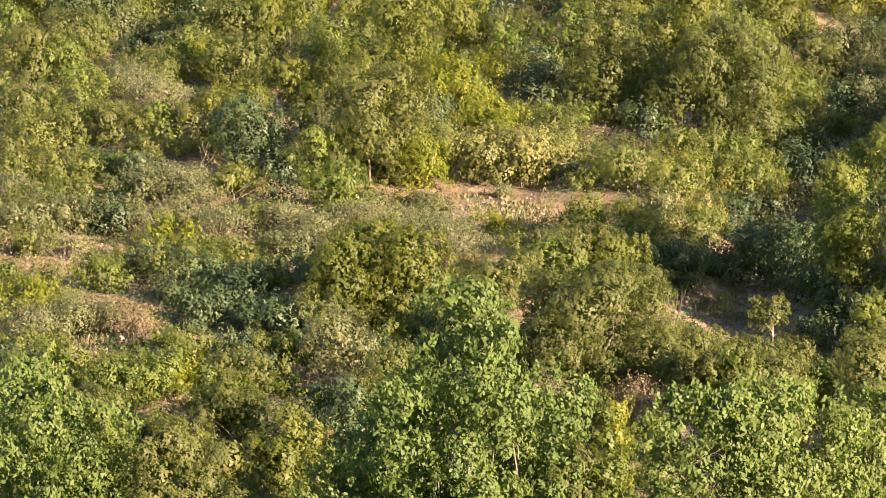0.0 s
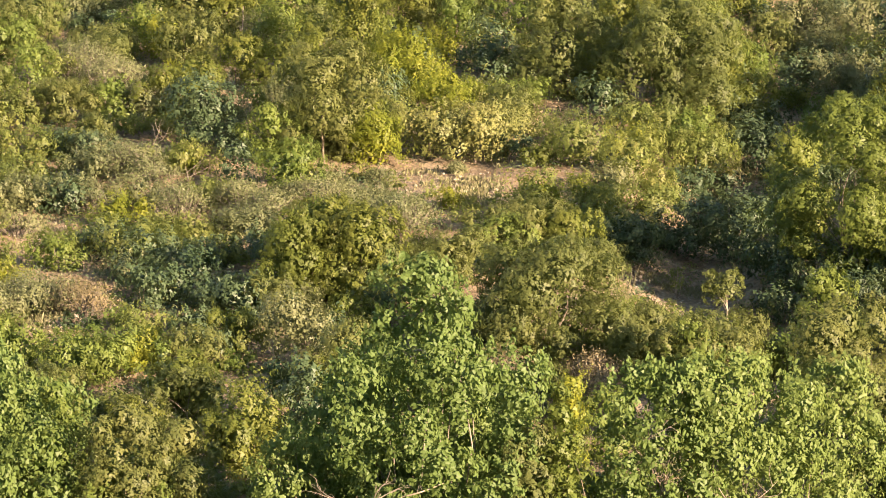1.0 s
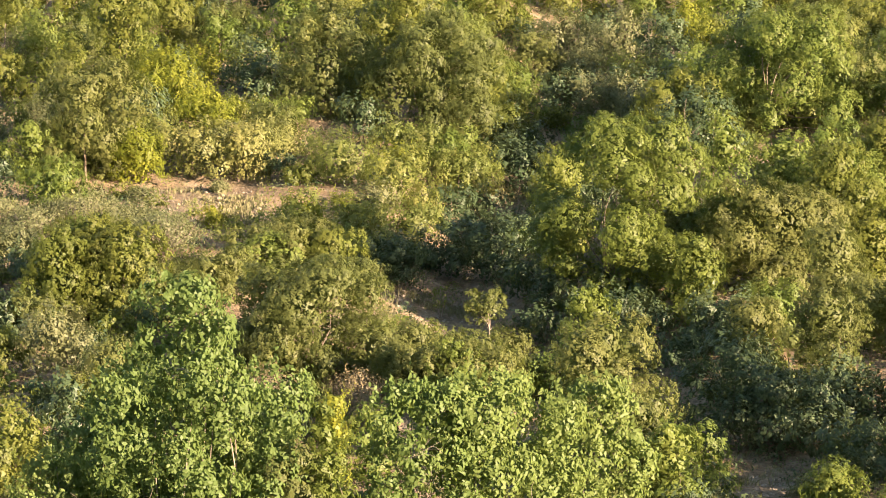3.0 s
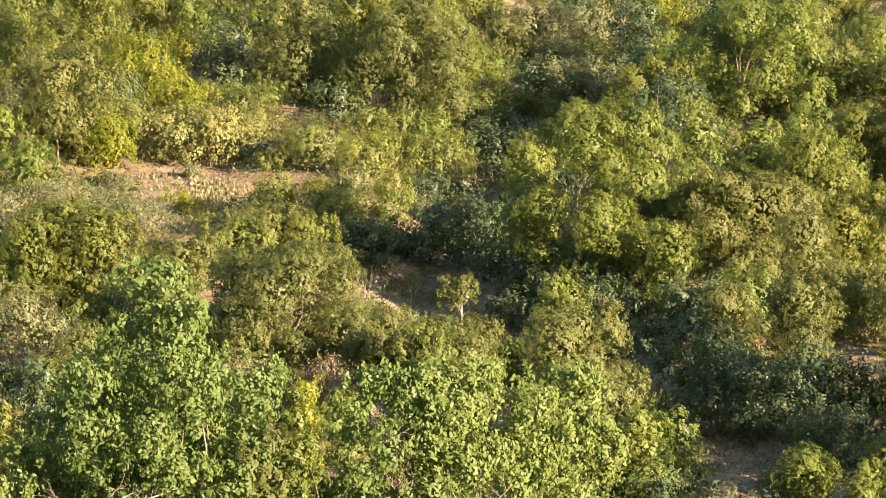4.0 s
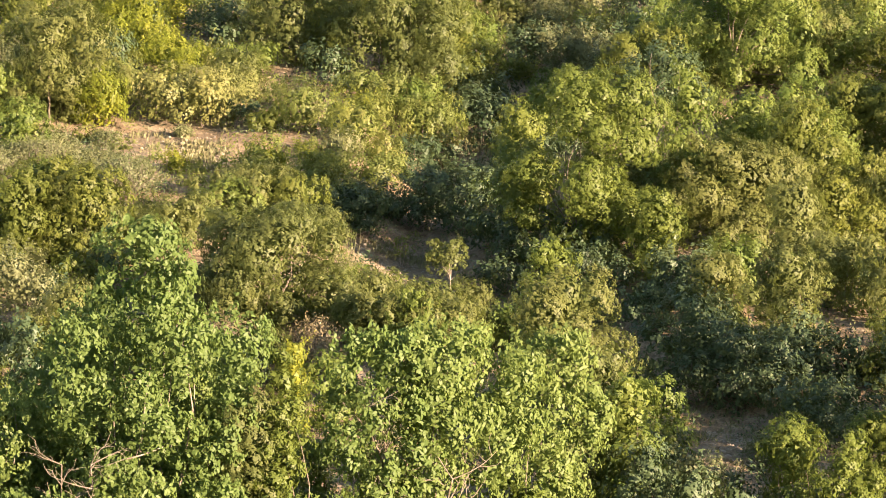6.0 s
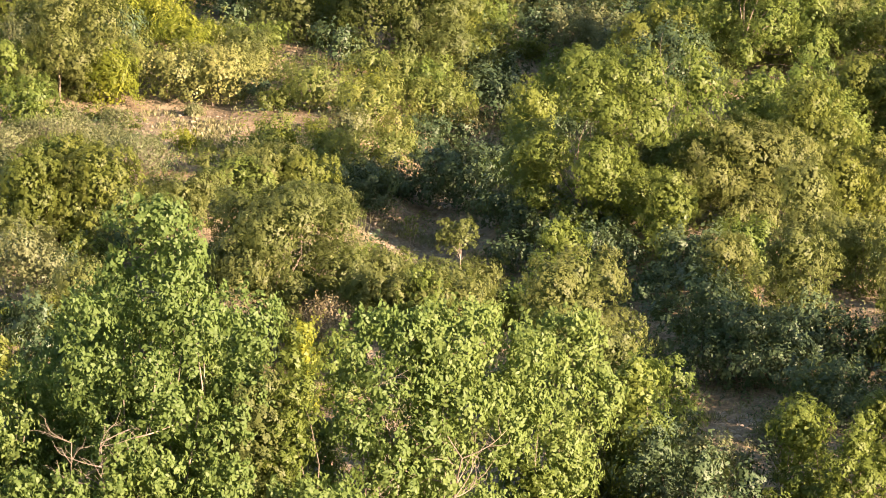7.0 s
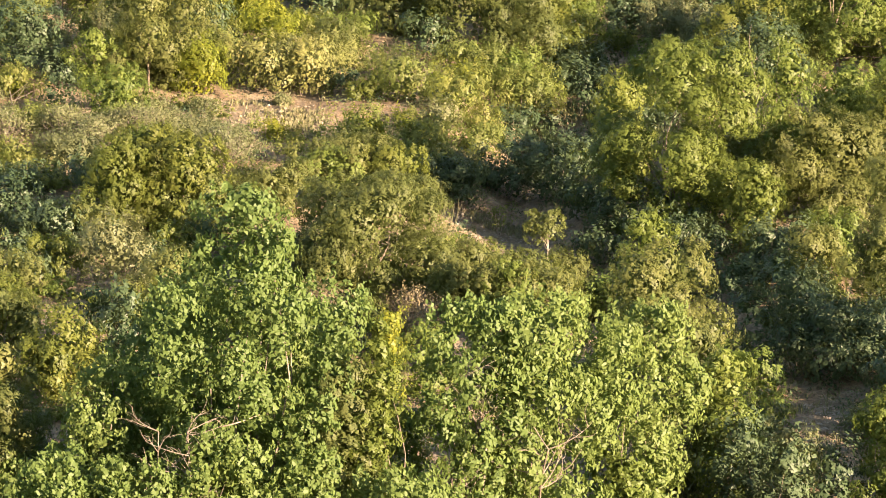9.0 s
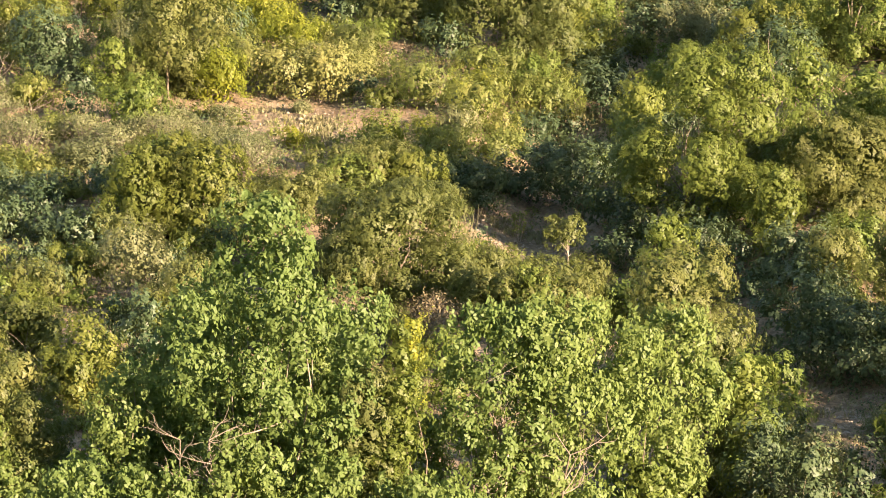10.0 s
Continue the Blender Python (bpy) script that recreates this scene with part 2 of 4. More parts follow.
# breadth of a crown from its foot to its top
ROUND = ((0, 0.78), (0.2, 0.97), (0.5, 1.0), (0.75, 0.8), (0.92, 0.45), (1, 0.15))
BUSHY = ((0, 0.85), (0.25, 1.0), (0.55, 0.85), (0.8, 0.6), (1, 0.2))
SPIRE = ((0, 0.75), (0.25, 1.0), (0.5, 0.75), (0.75, 0.42), (1, 0.1))
LOW = ((0, 1.0), (0.4, 0.95), (0.75, 0.7), (1, 0.25))
DOME = ((0, 0.45), (0.25, 0.85), (0.55, 1.0), (0.8, 0.92), (1, 0.55))
MOUND = ((0, 0.85), (0.3, 1.0), (0.6, 0.93), (0.85, 0.68), (1, 0.3))
PYRAMID = ((0, 0.55), (0.18, 0.85), (0.38, 1.0), (0.60, 0.97), (0.68, 0.66), (0.8, 0.42), (0.93, 0.26), (1, 0.1))
# name, leaves, leaf length, breadth, billow size, tuft length, lift of the tufts, cover, profile, label, category
KINDS = {
    "oak": ("evergreen_oak", "oak", 0.045, 0.66, 0.21, 1.5, 0.4, 0.80, ROUND, "dense olive-green evergreen oak on the dry slope", "tree"),
    "olive": ("evergreen_oak", "olive", 0.043, 0.62, 0.19, 1.8, 0.5, 0.74, ROUND, "dusty olive-toned evergreen oak with fine foliage", "tree"),
    "green": ("green_shrub", "green", 0.056, 0.62, 0.20, 1.9, 0.8, 0.66, BUSHY, "leafy fresh green shrub on the hillside", "shrub"),
    "yellow": ("yellow_shrub", "yellow", 0.055, 0.50, 0.20, 3.6, 1.4, 0.70, SPIRE, "bright yellow-green upright shrub in evening sun", "shrub"),
    "grey": ("grey_shrub", "grey", 0.054, 0.48, 0.20, 3.6, 1.3, 0.62, BUSHY, "grey-green fine-leaved shrub with dusty foliage", "shrub"),
    # stands where shade falls; its dark leaf colour supplies most of that shade
    "dark": ("dark_shrub", "shade_blue", 0.074, 0.60, 0.22, 2.4, 0.7, 0.68, LOW, "dark bluish-green broad-leaved shrub, leaf colour deepened for shade", "shrub"),
    "broad": ("broadleaf_tree", "broad", 0.066, 0.52, 0.105, 2.4, 1.0, 0.66, ROUND, "bright green young tree with rounded glossy leaves", "tree"),
    "herb": ("low_shrub", "herb", 0.064, 0.54, 0.24, 2.8, 1.1, 0.66, LOW, "low leafy shrub turning brown at the tips", "shrub"),
}


def masses(rng, w, h, size, profile, puff=0.13, tip=0.0, full=0.60, dense=1.15):
    """Billows of foliage that fill a crown of breadth w and height h along its profile, and the puffs that they carry."""
    at, wide = np.array(profile).T
    mean = np.clip(1.1 * size * min(w, 1.2 * h), 0.06, 0.38)
    u = np.linspace(0, 1, 40)
    area = math.pi * w * h * np.interp(u, at, wide).mean() + 0.6 * w * w
    n = int(np.clip(full * area / (math.pi * mean ** 2), 5, 110))
    lean = rng.normal(0, 0.07, 2) * w
    out = []
    for k in range(n):
        v = ((k + rng.random()) / n) ** 0.9
        r = mean * rng.choice((0.6, 0.8, 1.0, 1.2, 1.4)) * (1.0 if v < 0.8 else 0.8)
        a = k * 2.39996 + rng.normal(0, 0.5)
        swell = 1 + 0.16 * math.sin(a * 2 + w) + 0.12 * math.sin(a * 3 + v * 7 + h)
        d = max(0.0, np.interp(v, at, wide) * w * 0.5 * swell - 1.02 * r - 0.15 * tip) * (1.0 if rng.random() < 0.75 else rng.uniform(0.3, 0.9))
        z = max(0.35 * r, min(v * h + rng.normal(0, 0.03 * h), h - 1.12 * r - tip))
        out.append((d * math.cos(a) + lean[0] * v, d * math.sin(a) + lean[1] * v, z, r))
    lobes = np.array(out)
    c, r = lobes[:, :3], lobes[:, 3]
    small = np.clip(0.40 * r, 0.05, puff)
    count = np.maximum((dense * 4 * (r / small) ** 2 * 0.62).astype(int), 3)
    pick = np.repeat(np.arange(len(r)), count)
    m = len(pick)
    outward = unit(np.concatenate([c[:, :2], np.zeros((len(c), 1))], 1))
    d = unit(rng.normal(0, 1, (m, 3)) + outward[pick] * 0.5 + np.array((0, 0, 0.45)))
    pr = small[pick] * rng.uniform(0.65, 1.35, m)
    p = c[pick] + d * (r[pick] * rng.uniform(0.82, 1.04, m) - 0.35 * pr)[:, None]
    keep = p[:, 2] > 0.3 * pr
    for k in range(len(r)):
        keep &= (np.linalg.norm(p - c[k], axis=1) > 0.92 * r[k]) | (pick == k)
    keep |= keep.sum() < 3
    return lobes, np.concatenate([p, pr[:, None]], 1)[keep], d[keep]


def crown_leaves(rng, puffs, away, leaf, ratio, tuft, lift, cover):
    """Places and normals of the leaves: sprigs on the skins of the puffs, thin on their undersides."""
    c, r = puffs[:, :3], puffs[:, 3]
    area = 4 * math.pi * r ** 2
    per = 12
    n = int(cover * 0.54 * area.sum() / (leaf * leaf * ratio * 0.5) / per)
    pick = rng.choice(len(r), n, p=area / area.sum())
    d = unit(rng.normal(0, 1, (n, 3)) * 0.8 + away[pick] * 0.7 + np.array((0.0, 0.0, 0.35)))
    p = c[pick] + d * (r[pick] * rng.uniform(0.84, 1.04, n))[:, None]
    gap = (p ** 2).sum(1)[:, None] + (c ** 2).sum(1)[None] - 2 * p @ c.T - (0.8 * r[None]) ** 2
    gap[np.arange(n), pick] = 1
    keep = (p[:, 2] > 0.0) & (gap.min(1) > 0)
    p, d, far = p[keep], d[keep], away[pick][keep]
    n = len(p)
    way = unit(d * 0.8 + np.array((0, 0, 0.2 + lift * 0.6)) + rng.normal(0, 0.25, (n, 3)))
    reach = leaf * tuft * rng.uniform(0.4, 1.4, n) * np.where(rng.random(n) < 0.07, 1.8, 1.0)
    thick = leaf * rng.uniform(0.7, 1.3, n)
    s = rng.random((n, per))
    ball = unit(rng.normal(0, 1, (n, per, 3)) + way[:, None] * 0.35)
    at = p[:, None] + way[:, None] * (s * reach[:, None])[..., None] + ball * (thick[:, None] * (1.05 - 0.6 * s))[..., None]
    normal = unit(d[:, None] * 0.65 + far[:, None] * 0.55 + ball * 0.25 + np.array((0, 0, 0.1)) + rng.normal(0, 0.12, (n, per, 3)))
    return at.reshape(-1, 3), normal.reshape(-1, 3)


def filling(rng, lobes, leaf, amount=0.20):
    """Coarse shaded leaves inside the billows."""
    c, r = lobes[:, :3], lobes[:, 3]
    n = int(amount * (4 * math.pi * r ** 2).sum() / (leaf * leaf))
    pick = rng.choice(len(r), n, p=r ** 2 / (r ** 2).sum())
    d = unit(rng.normal(0, 1, (n, 3)))
    at = c[pick] + d * (r[pick] * rng.uniform(0.50, 0.88, n))[:, None]
    ok = at[:, 2] > 0
    return at[ok], d[ok]


def plant(kind, x, y, w, h, seed, label="", tone=None, profile=None, limbs=4, full=0.60):
    """A shrub or small tree: trunk and limbs, and a crown of leaves in uneven masses."""
    name, leaf_kind, leaf, ratio, size, tuft, lift, cover, shape, text, category = KINDS[kind]
    if y > 82:
        leaf = leaf * 1.2
    if abs(x) > 0.158 * y:  # outside the view: coarser leaves
        leaf = leaf * 1.7
    rng = np.random.default_rng(seed)
    thing = new(name)
    thing.location = (x, y, float(ground_z(x, y)))
    tagged(thing, label or text, category, "plants of the hillside")
    lobes, puffs, away = masses(rng, w, h, size, profile or shape, 0.14 if kind == "broad" else 0.135, 0.7 * leaf * tuft * (0.5 + 0.5 * lift), full, 1.0 if kind == "broad" else 1.12)
    at, out = crown_leaves(rng, puffs, away, leaf, ratio, tuft, lift, cover)
    if kind == "broad":
        out = unit(out * (1, 1, 0.8) + (0.12, -0.15, 0) + rng.normal(0, 0.3, out.shape))
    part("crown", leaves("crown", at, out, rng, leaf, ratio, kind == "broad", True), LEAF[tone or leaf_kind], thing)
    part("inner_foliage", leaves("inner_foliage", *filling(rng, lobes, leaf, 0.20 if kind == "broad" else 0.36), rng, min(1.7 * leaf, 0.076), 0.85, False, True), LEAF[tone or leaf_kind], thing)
    thick = 0.006 * (w + h) / 2 + 0.005
    top = np.array((lobes[:, 0].mean(), lobes[:, 1].mean(), h * 0.6))
    stem = limb((0, 0, -0.12), top, thick * 1.4, thick * 0.2, rng, 7, 0.09)
    bark = TWIG_BARK if kind == "broad" else BARK
    part("trunk", tubes("trunk", [stem]), bark, thing)
    for k in range(limbs):
        tip = lobes[rng.integers(len(lobes))]
        fork = stem[1 + k % 3][0]
        part("limb", tubes("limb", [limb(fork, tip[:3] * (0.9, 0.9, 1.0), thick * 0.6, thick * 0.12, rng, 4)]), bark, thing)
    return thing


def dry_shrub(x, y, w, h, seed, brown=False):
    """A twiggy, half-bare shrub: many fine stems and sparse dusty leaves."""
    rng = np.random.default_rng(seed)
    thing = new("dry_shrub")
    thing.location = (x, y, float(ground_z(x, y)))
    tagged(thing, "brown withered shrub of fine bare twigs" if brown else "half-bare greyish shrub of fine dry twigs", "shrub", "plants of the hillside")
    n = int(np.clip(50 * w * h / 0.5, 40, 170))
    paths, tips, ways = [], [], []
    for k in range(n):
        a, lean = rng.uniform(0, 2 * math.pi), rng.random() ** 0.6
        top = np.array((math.cos(a) * lean * w * 0.5, math.sin(a) * lean * w * 0.5, h * (1 - 0.45 * lean ** 2) * rng.uniform(0.55, 1.0)))
        foot = np.array((top[0] * 0.12, top[1] * 0.12, -0.05))
        path = limb(foot, top, 0.007, 0.002, rng, 3, 0.07)
        paths.append(path)
        for f in range(2):
            s = path[2][0]
            e = s + unit(top - foot + rng.normal(0, 0.5 * h, 3)) * h * rng.uniform(0.15, 0.4)
            paths.append(limb(s, e, 0.004, 0.0015, rng, 2, 0.08))
            tips.append(e)
        tips.append(top)
    tips = np.array(tips)
    tips = tips[tips[:, 2] > 0.04]
    per = 15 if not brown else 8
    at = np.repeat(tips, per, 0) + rng.normal(0, 0.055, (len(tips) * per, 3))
    tagged(part("branchwork", tubes("branchwork", paths, 3), TWIG_BARK, thing), kind="stuff")
    part("foliage", leaves("foliage", at, unit(unit(at - (0, 0, h * 0.3)) + rng.normal(0, 0.5, at.shape)), rng, 0.05, 0.5, False, True), LEAF["dry" if brown else "grey"], thing)
    return thing


# ---- single plants that stand out ----
def bare_branch(name, label, foot, tip, thick, forks, seed, spread=0.35, mat=None):
    """A leafless pale limb that rises from the ground and forks into thin twigs."""
    rng = np.random.default_rng(seed)
    thing = new(name)
    z = float(ground_z(foot[0], foot[1]))
    thing.location = (foot[0], foot[1], z)
    tagged(thing, label, "dead branch", "dead wood among the shrubs")
    end = np.array(tip) - (foot[0], foot[1], z)
    main = limb((0, 0, -0.1), end, thick, thick * 0.3, rng, 8, 0.09)
    main = [(p + rng.normal(0, 0.010 * np.linalg.norm(end), 3) * (0 < k < 8), r) for k, (p, r) in enumerate(main)]
    part("limb", tubes("limb", [main]), mat or TWIG_BARK, thing)
    for k in range(forks):
        s = main[2 + k % 6][0]
        way = unit(end * 0.6 / np.linalg.norm(end) + rng.normal(0, 0.6, 3) * (1, 0.5, 0.7))
        e = s + way * spread * rng.uniform(0.6, 1.3)
        first = part("fork", tubes("fork", [limb(s, e, thick * 0.45, thick * 0.12, rng, 4, 0.14)]), mat or TWIG_BARK, thing)
        for j in range(2):
            m = s + (e - s) * rng.uniform(0.35, 0.8)
            part("twig", tubes("twig", [limb(m, m + unit(way + rng.normal(0, 0.7, 3)) * spread * 0.45, thick * 0.2, thick * 0.06, rng, 3, 0.15)], 4), mat or TWIG_BARK, first)
    return thing


def twig_fan(label, foot, base, thick, limbs, reach, seed):
    """A leafless bush: a short stem that opens into a fan of crooked limbs with fine twigs."""
    rng = np.random.default_rng(seed)
    thing = new("bare_bush")
    z = float(ground_z(foot[0], foot[1]))
    thing.location = (foot[0], foot[1], z)
    tagged(thing, label, "dead branch", "dead wood among the shrubs")
    top = np.array(base) - (foot[0], foot[1], z)
    stem = limb((0, 0, -0.1), top, thick * 1.2, thick * 0.7, rng, 8, 0.09)
    part("stem", tubes("stem", [stem]), BARK, thing)
    for k in range(limbs):
        start = stem[5 + k % 4][0]
        a = math.radians(rng.uniform(-85, 85))
        way = unit(np.array((math.sin(a), rng.normal(-0.1, 0.25), math.cos(a) * 0.8 + 0.1)))
        path = limb(start, start + way * reach * rng.uniform(0.5, 1.2), thick * 0.6, thick * 0.18, rng, 6, 0.13)
        arm = part("limb", tubes("limb", [path]), TWIG_BARK, thing)
        for j in range(5):
            s = path[1 + j][0]
            e = s + unit(way + rng.normal(0, 0.6, 3)) * reach * rng.uniform(0.2, 0.5)
            part("twig", tubes("twig", [limb(s, e, thick * 0.3, thick * 0.1, rng, 4, 0.14)], 4), TWIG_BARK, arm)


def bent_limb(label, knee, tip, thick, seed):
    """A thick dead stem that rises from the ground and bends over to one side."""
    rng = np.random.default_rng(seed)
    thing = new("dead_branch")
    foot = np.array((knee[0] - 0.05, knee[1] + 0.1, float(ground_z(knee[0] - 0.05, knee[1] + 0.1))))
    thing.location = foot
    tagged(thing, label, "dead branch", "dead wood among the shrubs")
    knee, tip = np.array(knee) - foot, np.array(tip) - foot
    low = limb((0, 0, -0.1), knee, thick * 1.2, thick, rng, 5, 0.03)
    over = limb(knee, tip, thick, thick * 0.55, rng, 6, 0.10)
    part("stem", tubes("stem", [low]), BARK, thing)
    part("limb", tubes("limb", [over]), PALE_BARK, thing)
    for k in range(4):
        s = over[1 + k][0]
        part("twig", tubes("twig", [limb(s, s + unit(rng.normal(0, 0.6, 3) + (0.4, 0, 0.5)) * 0.22, thick * 0.3, thick * 0.1, rng, 4, 0.12)], 4), TWIG_BARK, thing)


def standard_bush(x, y, h, crown_w, crown_h, seed, kind, label):
    """A small tree with a bare thin stem and a rounded head."""
    name, leaf_kind, leaf, ratio, size, tuft, lift, cover, shape, text, category = KINDS[kind]
    rng = np.random.default_rng(seed)
    thing = new("small_tree")
    thing.location = (x, y, float(ground_z(x, y)))
    tagged(thing, label, "tree", "plants of the hillside")
    lobes, puffs, away = masses(rng, crown_w, crown_h, 0.2, ((0, 0.4), (0.4, 0.85), (0.7, 1.0), (1, 0.7)))
    lobes[:, 2] += h - crown_h
    puffs[:, 2] += h - crown_h
    at, out = crown_leaves(rng, puffs, away, leaf * 0.9, ratio, tuft, lift, cover)
    part("crown", leaves("crown", at, out, rng, leaf * 0.9, ratio), LEAF[leaf_kind], thing)
    stem = limb((0, 0, -0.1), (0.02, 0, h - crown_h * 0.6), 0.015, 0.009, rng, 6, 0.05)
    part("trunk", tubes("trunk", [stem]), TWIG_BARK, thing)
    for k in range(7):
        tip = lobes[k % len(lobes)]
        part("limb", tubes("limb", [limb(stem[4][0], tip[:3], 0.008, 0.003, rng, 4)]), TWIG_BARK, thing)


def sapling(x, y, h, seed, label, stems=3):
    """Thin upright stems with small leaf tufts along them."""
    rng = np.random.default_rng(seed)
    thing = new("sapling")
    thing.location = (x, y, float(ground_z(x, y)))
    tagged(thing, label, "sapling", "plants of the hillside")
    at = []
    for k in range(stems):
        path = limb((0, 0, -0.05), (rng.normal(0, 0.16 * h), rng.normal(0, 0.1 * h), h * rng.uniform(0.75, 1.0)), 0.006, 0.003, rng, 6, 0.04)
        part("stem", tubes("stem", [path], 4), PALE_BARK, thing)
        at += [path[j][0] + rng.normal(0, 0.03, 3) for j in (3, 4, 5, 6, 6) for _ in range(12)]
    at = np.array(at)
    part("foliage", leaves("foliage", at, unit(rng.normal(0, 0.5, at.shape) + (-0.4, -0.4, 0.5)), rng, 0.05, 0.5), LEAF["herb"], thing)


def stalk_clump(x, y, h, seed):
    """Tall grass stalks in a clump."""
    rng = np.random.default_rng(seed)
    thing = new("grass_clump")
    thing.location = (x, y, float(ground_z(x, y)))
    tagged(thing, "clump of tall thin pale grass stalks", "grass", "plants of the hillside")
    for k in range(14):
        a = rng.normal(0, 0.12, 2)
        part("stalk", tubes("stalk", [limb((a[0], a[1], -0.03), (a[0] * 1.6 + rng.normal(0, 0.05), a[1] * 1.6, h * rng.uniform(0.6, 1.0)), 0.006, 0.002, rng, 4, 0.05)], 3), LEAF["grass"], thing)


standard_bush(2.70, 68.2, 1.12, 0.92, 0.60, 501, "olive", "small tree with thin bare stem beside the clearing")
sapling(2.00, 71.40, 0.50, 502, "thin green sapling standing on the bare clearing", 4)
standard_bush(-6.08, 68.89, 0.58, 0.5, 0.32, 503, "grey", "small grey bush on a bare stem among dark shrubs")
stalk_clump(0.95, 67.6, 0.75, 504)
stalk_clump(0.70, 68.2, 0.8, 505)
sapling(4.22, 58.2, 1.1, 506, "bare pale young stems with few leaves", 4)
twig_fan("tangle of bare pale twigs under the green tree", (-2.22, 49.95, -1.85), (-2.24, 49.68, -0.78), 0.013, 14, 0.50, 512)
twig_fan("tangle of bare pale twigs under the green tree", (-2.66, 49.95, -1.86), (-2.58, 49.70, -0.78), 0.010, 10, 0.42, 513)
twig_fan("pale crooked limbs of the leafy thicket", (2.10, 51.35, -1.82), (2.05, 50.55, -0.93), 0.014, 9, 0.60, 514)
twig_fan("pale crooked limbs of the leafy thicket", (1.05, 51.30, -1.97), (0.90, 50.60, -1.29), 0.011, 8, 0.50, 515)
twig_fan("grey leafless twigs among bright leaves", (1.12, 51.70, -1.29), (0.92, 50.50, -0.13), 0.009, 9, 0.60, 516)
twig_fan("grey leafless twigs among bright leaves", (1.60, 51.60, -1.83), (1.51, 50.65, -0.74), 0.009, 7, 0.50, 517)
bent_limb("pale bare dead limb bent low among green leaves", (-2.03, 50.00, -0.74), (-1.39, 49.85, -0.56), 0.013, 511)
bare_branch("dead_tree", "pale dead trunk standing among the oaks", (-6.50, 87.6), (-6.52, 87.5, 9.0), 0.024, 3, 517, 0.3)
bare_branch("dead_branch", "pale leaning dead branch between shrubs", (7.25, 78.6), (6.85, 78.5, 6.55), 0.010, 3, 518, 0.3)
bare_branch("dead_branch", "white weathered twigs over low herbs", (-7.75, 77.8), (-7.35, 77.6, 5.75), 0.014, 9, 519, 0.4)
bare_branch("dead_branch", "white weathered twigs over low herbs", (-6.55, 75.0), (-6.65, 74.9, 4.85), 0.014, 8, 520, 0.35)

# upper slope
plant("oak", -7.15, 91.53, 1.84, 2.22, 1)
plant("green", -5.86, 88.77, 1.67, 1.43, 2)
plant("oak", -4.30, 85.92, 1.73, 2.41, 3)
plant("oak", -3.37, 92.30, 1.61, 2.05, 4)
plant("green", -2.15, 90.49, 1.33, 1.22, 5)
plant("yellow", -3.03, 84.35, 1.81, 1.56, 6)
plant("yellow", -2.50, 83.68, 1.35, 0.88, 7)
plant("yellow", -2.38, 89.92, 0.84, 0.59, 8)
plant("dark", -1.38, 87.24, 1.64, 0.80, 9)
plant("green", -0.63, 91.09, 1.47, 1.28, 10)
plant("olive", 0.19, 84.88, 2.16, 2.36, 11)
plant("olive", 2.36, 83.66, 2.69, 2.75, 12, limbs=6)
plant("oak", 1.78, 89.52, 1.80, 1.94, 13)
plant("dark", 0.85, 82.97, 1.00, 1.08, 14)
plant("oak", 3.89, 93.61, 1.76, 1.72, 15)
plant("grey", 5.44, 92.31, 1.49, 1.46, 16)
plant("grey", 6.63, 91.55, 1.47, 1.37, 17)
plant("grey", 5.48, 90.97, 1.83, 0.91, 18)
plant("grey", 6.02, 86.53, 1.39, 1.07, 19)
plant("dark", 4.99, 89.02, 1.31, 0.67, 20)
plant("grey", 6.65, 82.79, 1.33, 1.04, 21)
plant("dark", 7.42, 88.72, 1.31, 1.43, 22)
plant("dark", 7.20, 84.01, 1.01, 1.28, 23)
plant("green", 8.87, 81.82, 3.51, 2.61, 24, limbs=8)
plant("olive", 10.43, 88.16, 1.77, 1.78, 25)
plant("green", 9.16, 94.54, 1.39, 1.47, 26)
plant("olive", 10.31, 82.57, 1.44, 1.46, 27)
dry_shrub(9.58, 83.05, 1.45, 0.54, 28, True)
plant("oak", 6.04, 97.72, 1.70, 1.45, 29)
plant("oak", -0.80, 98.35, 1.85, 1.34, 30)
plant("oak", -6.13, 97.00, 1.82, 1.59, 31)
plant("oak", 0.63, 94.77, 1.91, 1.56, 32)
plant("oak", 10.38, 95.14, 1.79, 1.45, 33)
plant("oak", 12.07, 95.26, 1.53, 1.38, 34)
plant("oak", 4.11, 85.73, 1.26, 1.14, 35)
# middle row, right
plant("herb", 2.84, 81.16, 1.31, 1.16, 36)
plant("herb", 0.27, 77.76, 1.46, 1.06, 37)
plant("herb", 0.58, 73.29, 1.18, 1.06, 38)
plant("yellow", 1.02, 79.03, 0.95, 0.77, 39)
plant("herb", 1.50, 76.99, 1.34, 1.32, 40)
plant("herb", 1.82, 77.43, 1.04, 0.60, 41)
plant("green", 2.47, 81.33, 0.87, 1.10, 42)
plant("herb", -0.45, 73.40, 1.28, 0.94, 43)
plant("yellow", -0.13, 73.81, 0.54, 0.76, 44)
plant("herb", -1.32, 79.31, 1.49, 1.10, 45, tone="straw")
plant("herb", -2.32, 78.88, 1.48, 1.29, 46, tone="straw")
plant("herb", -1.52, 78.65, 1.37, 1.17, 47, tone="straw")
plant("green", -0.71, 83.37, 1.34, 0.75, 48)
plant("dark", -0.83, 78.46, 0.84, 0.54, 49)
plant("herb", -1.72, 83.76, 1.35, 0.59, 50, tone="straw")
plant("green", 6.73, 69.71, 1.21, 2.98, 51)
plant("green", 8.11, 72.73, 1.85, 2.13, 52)
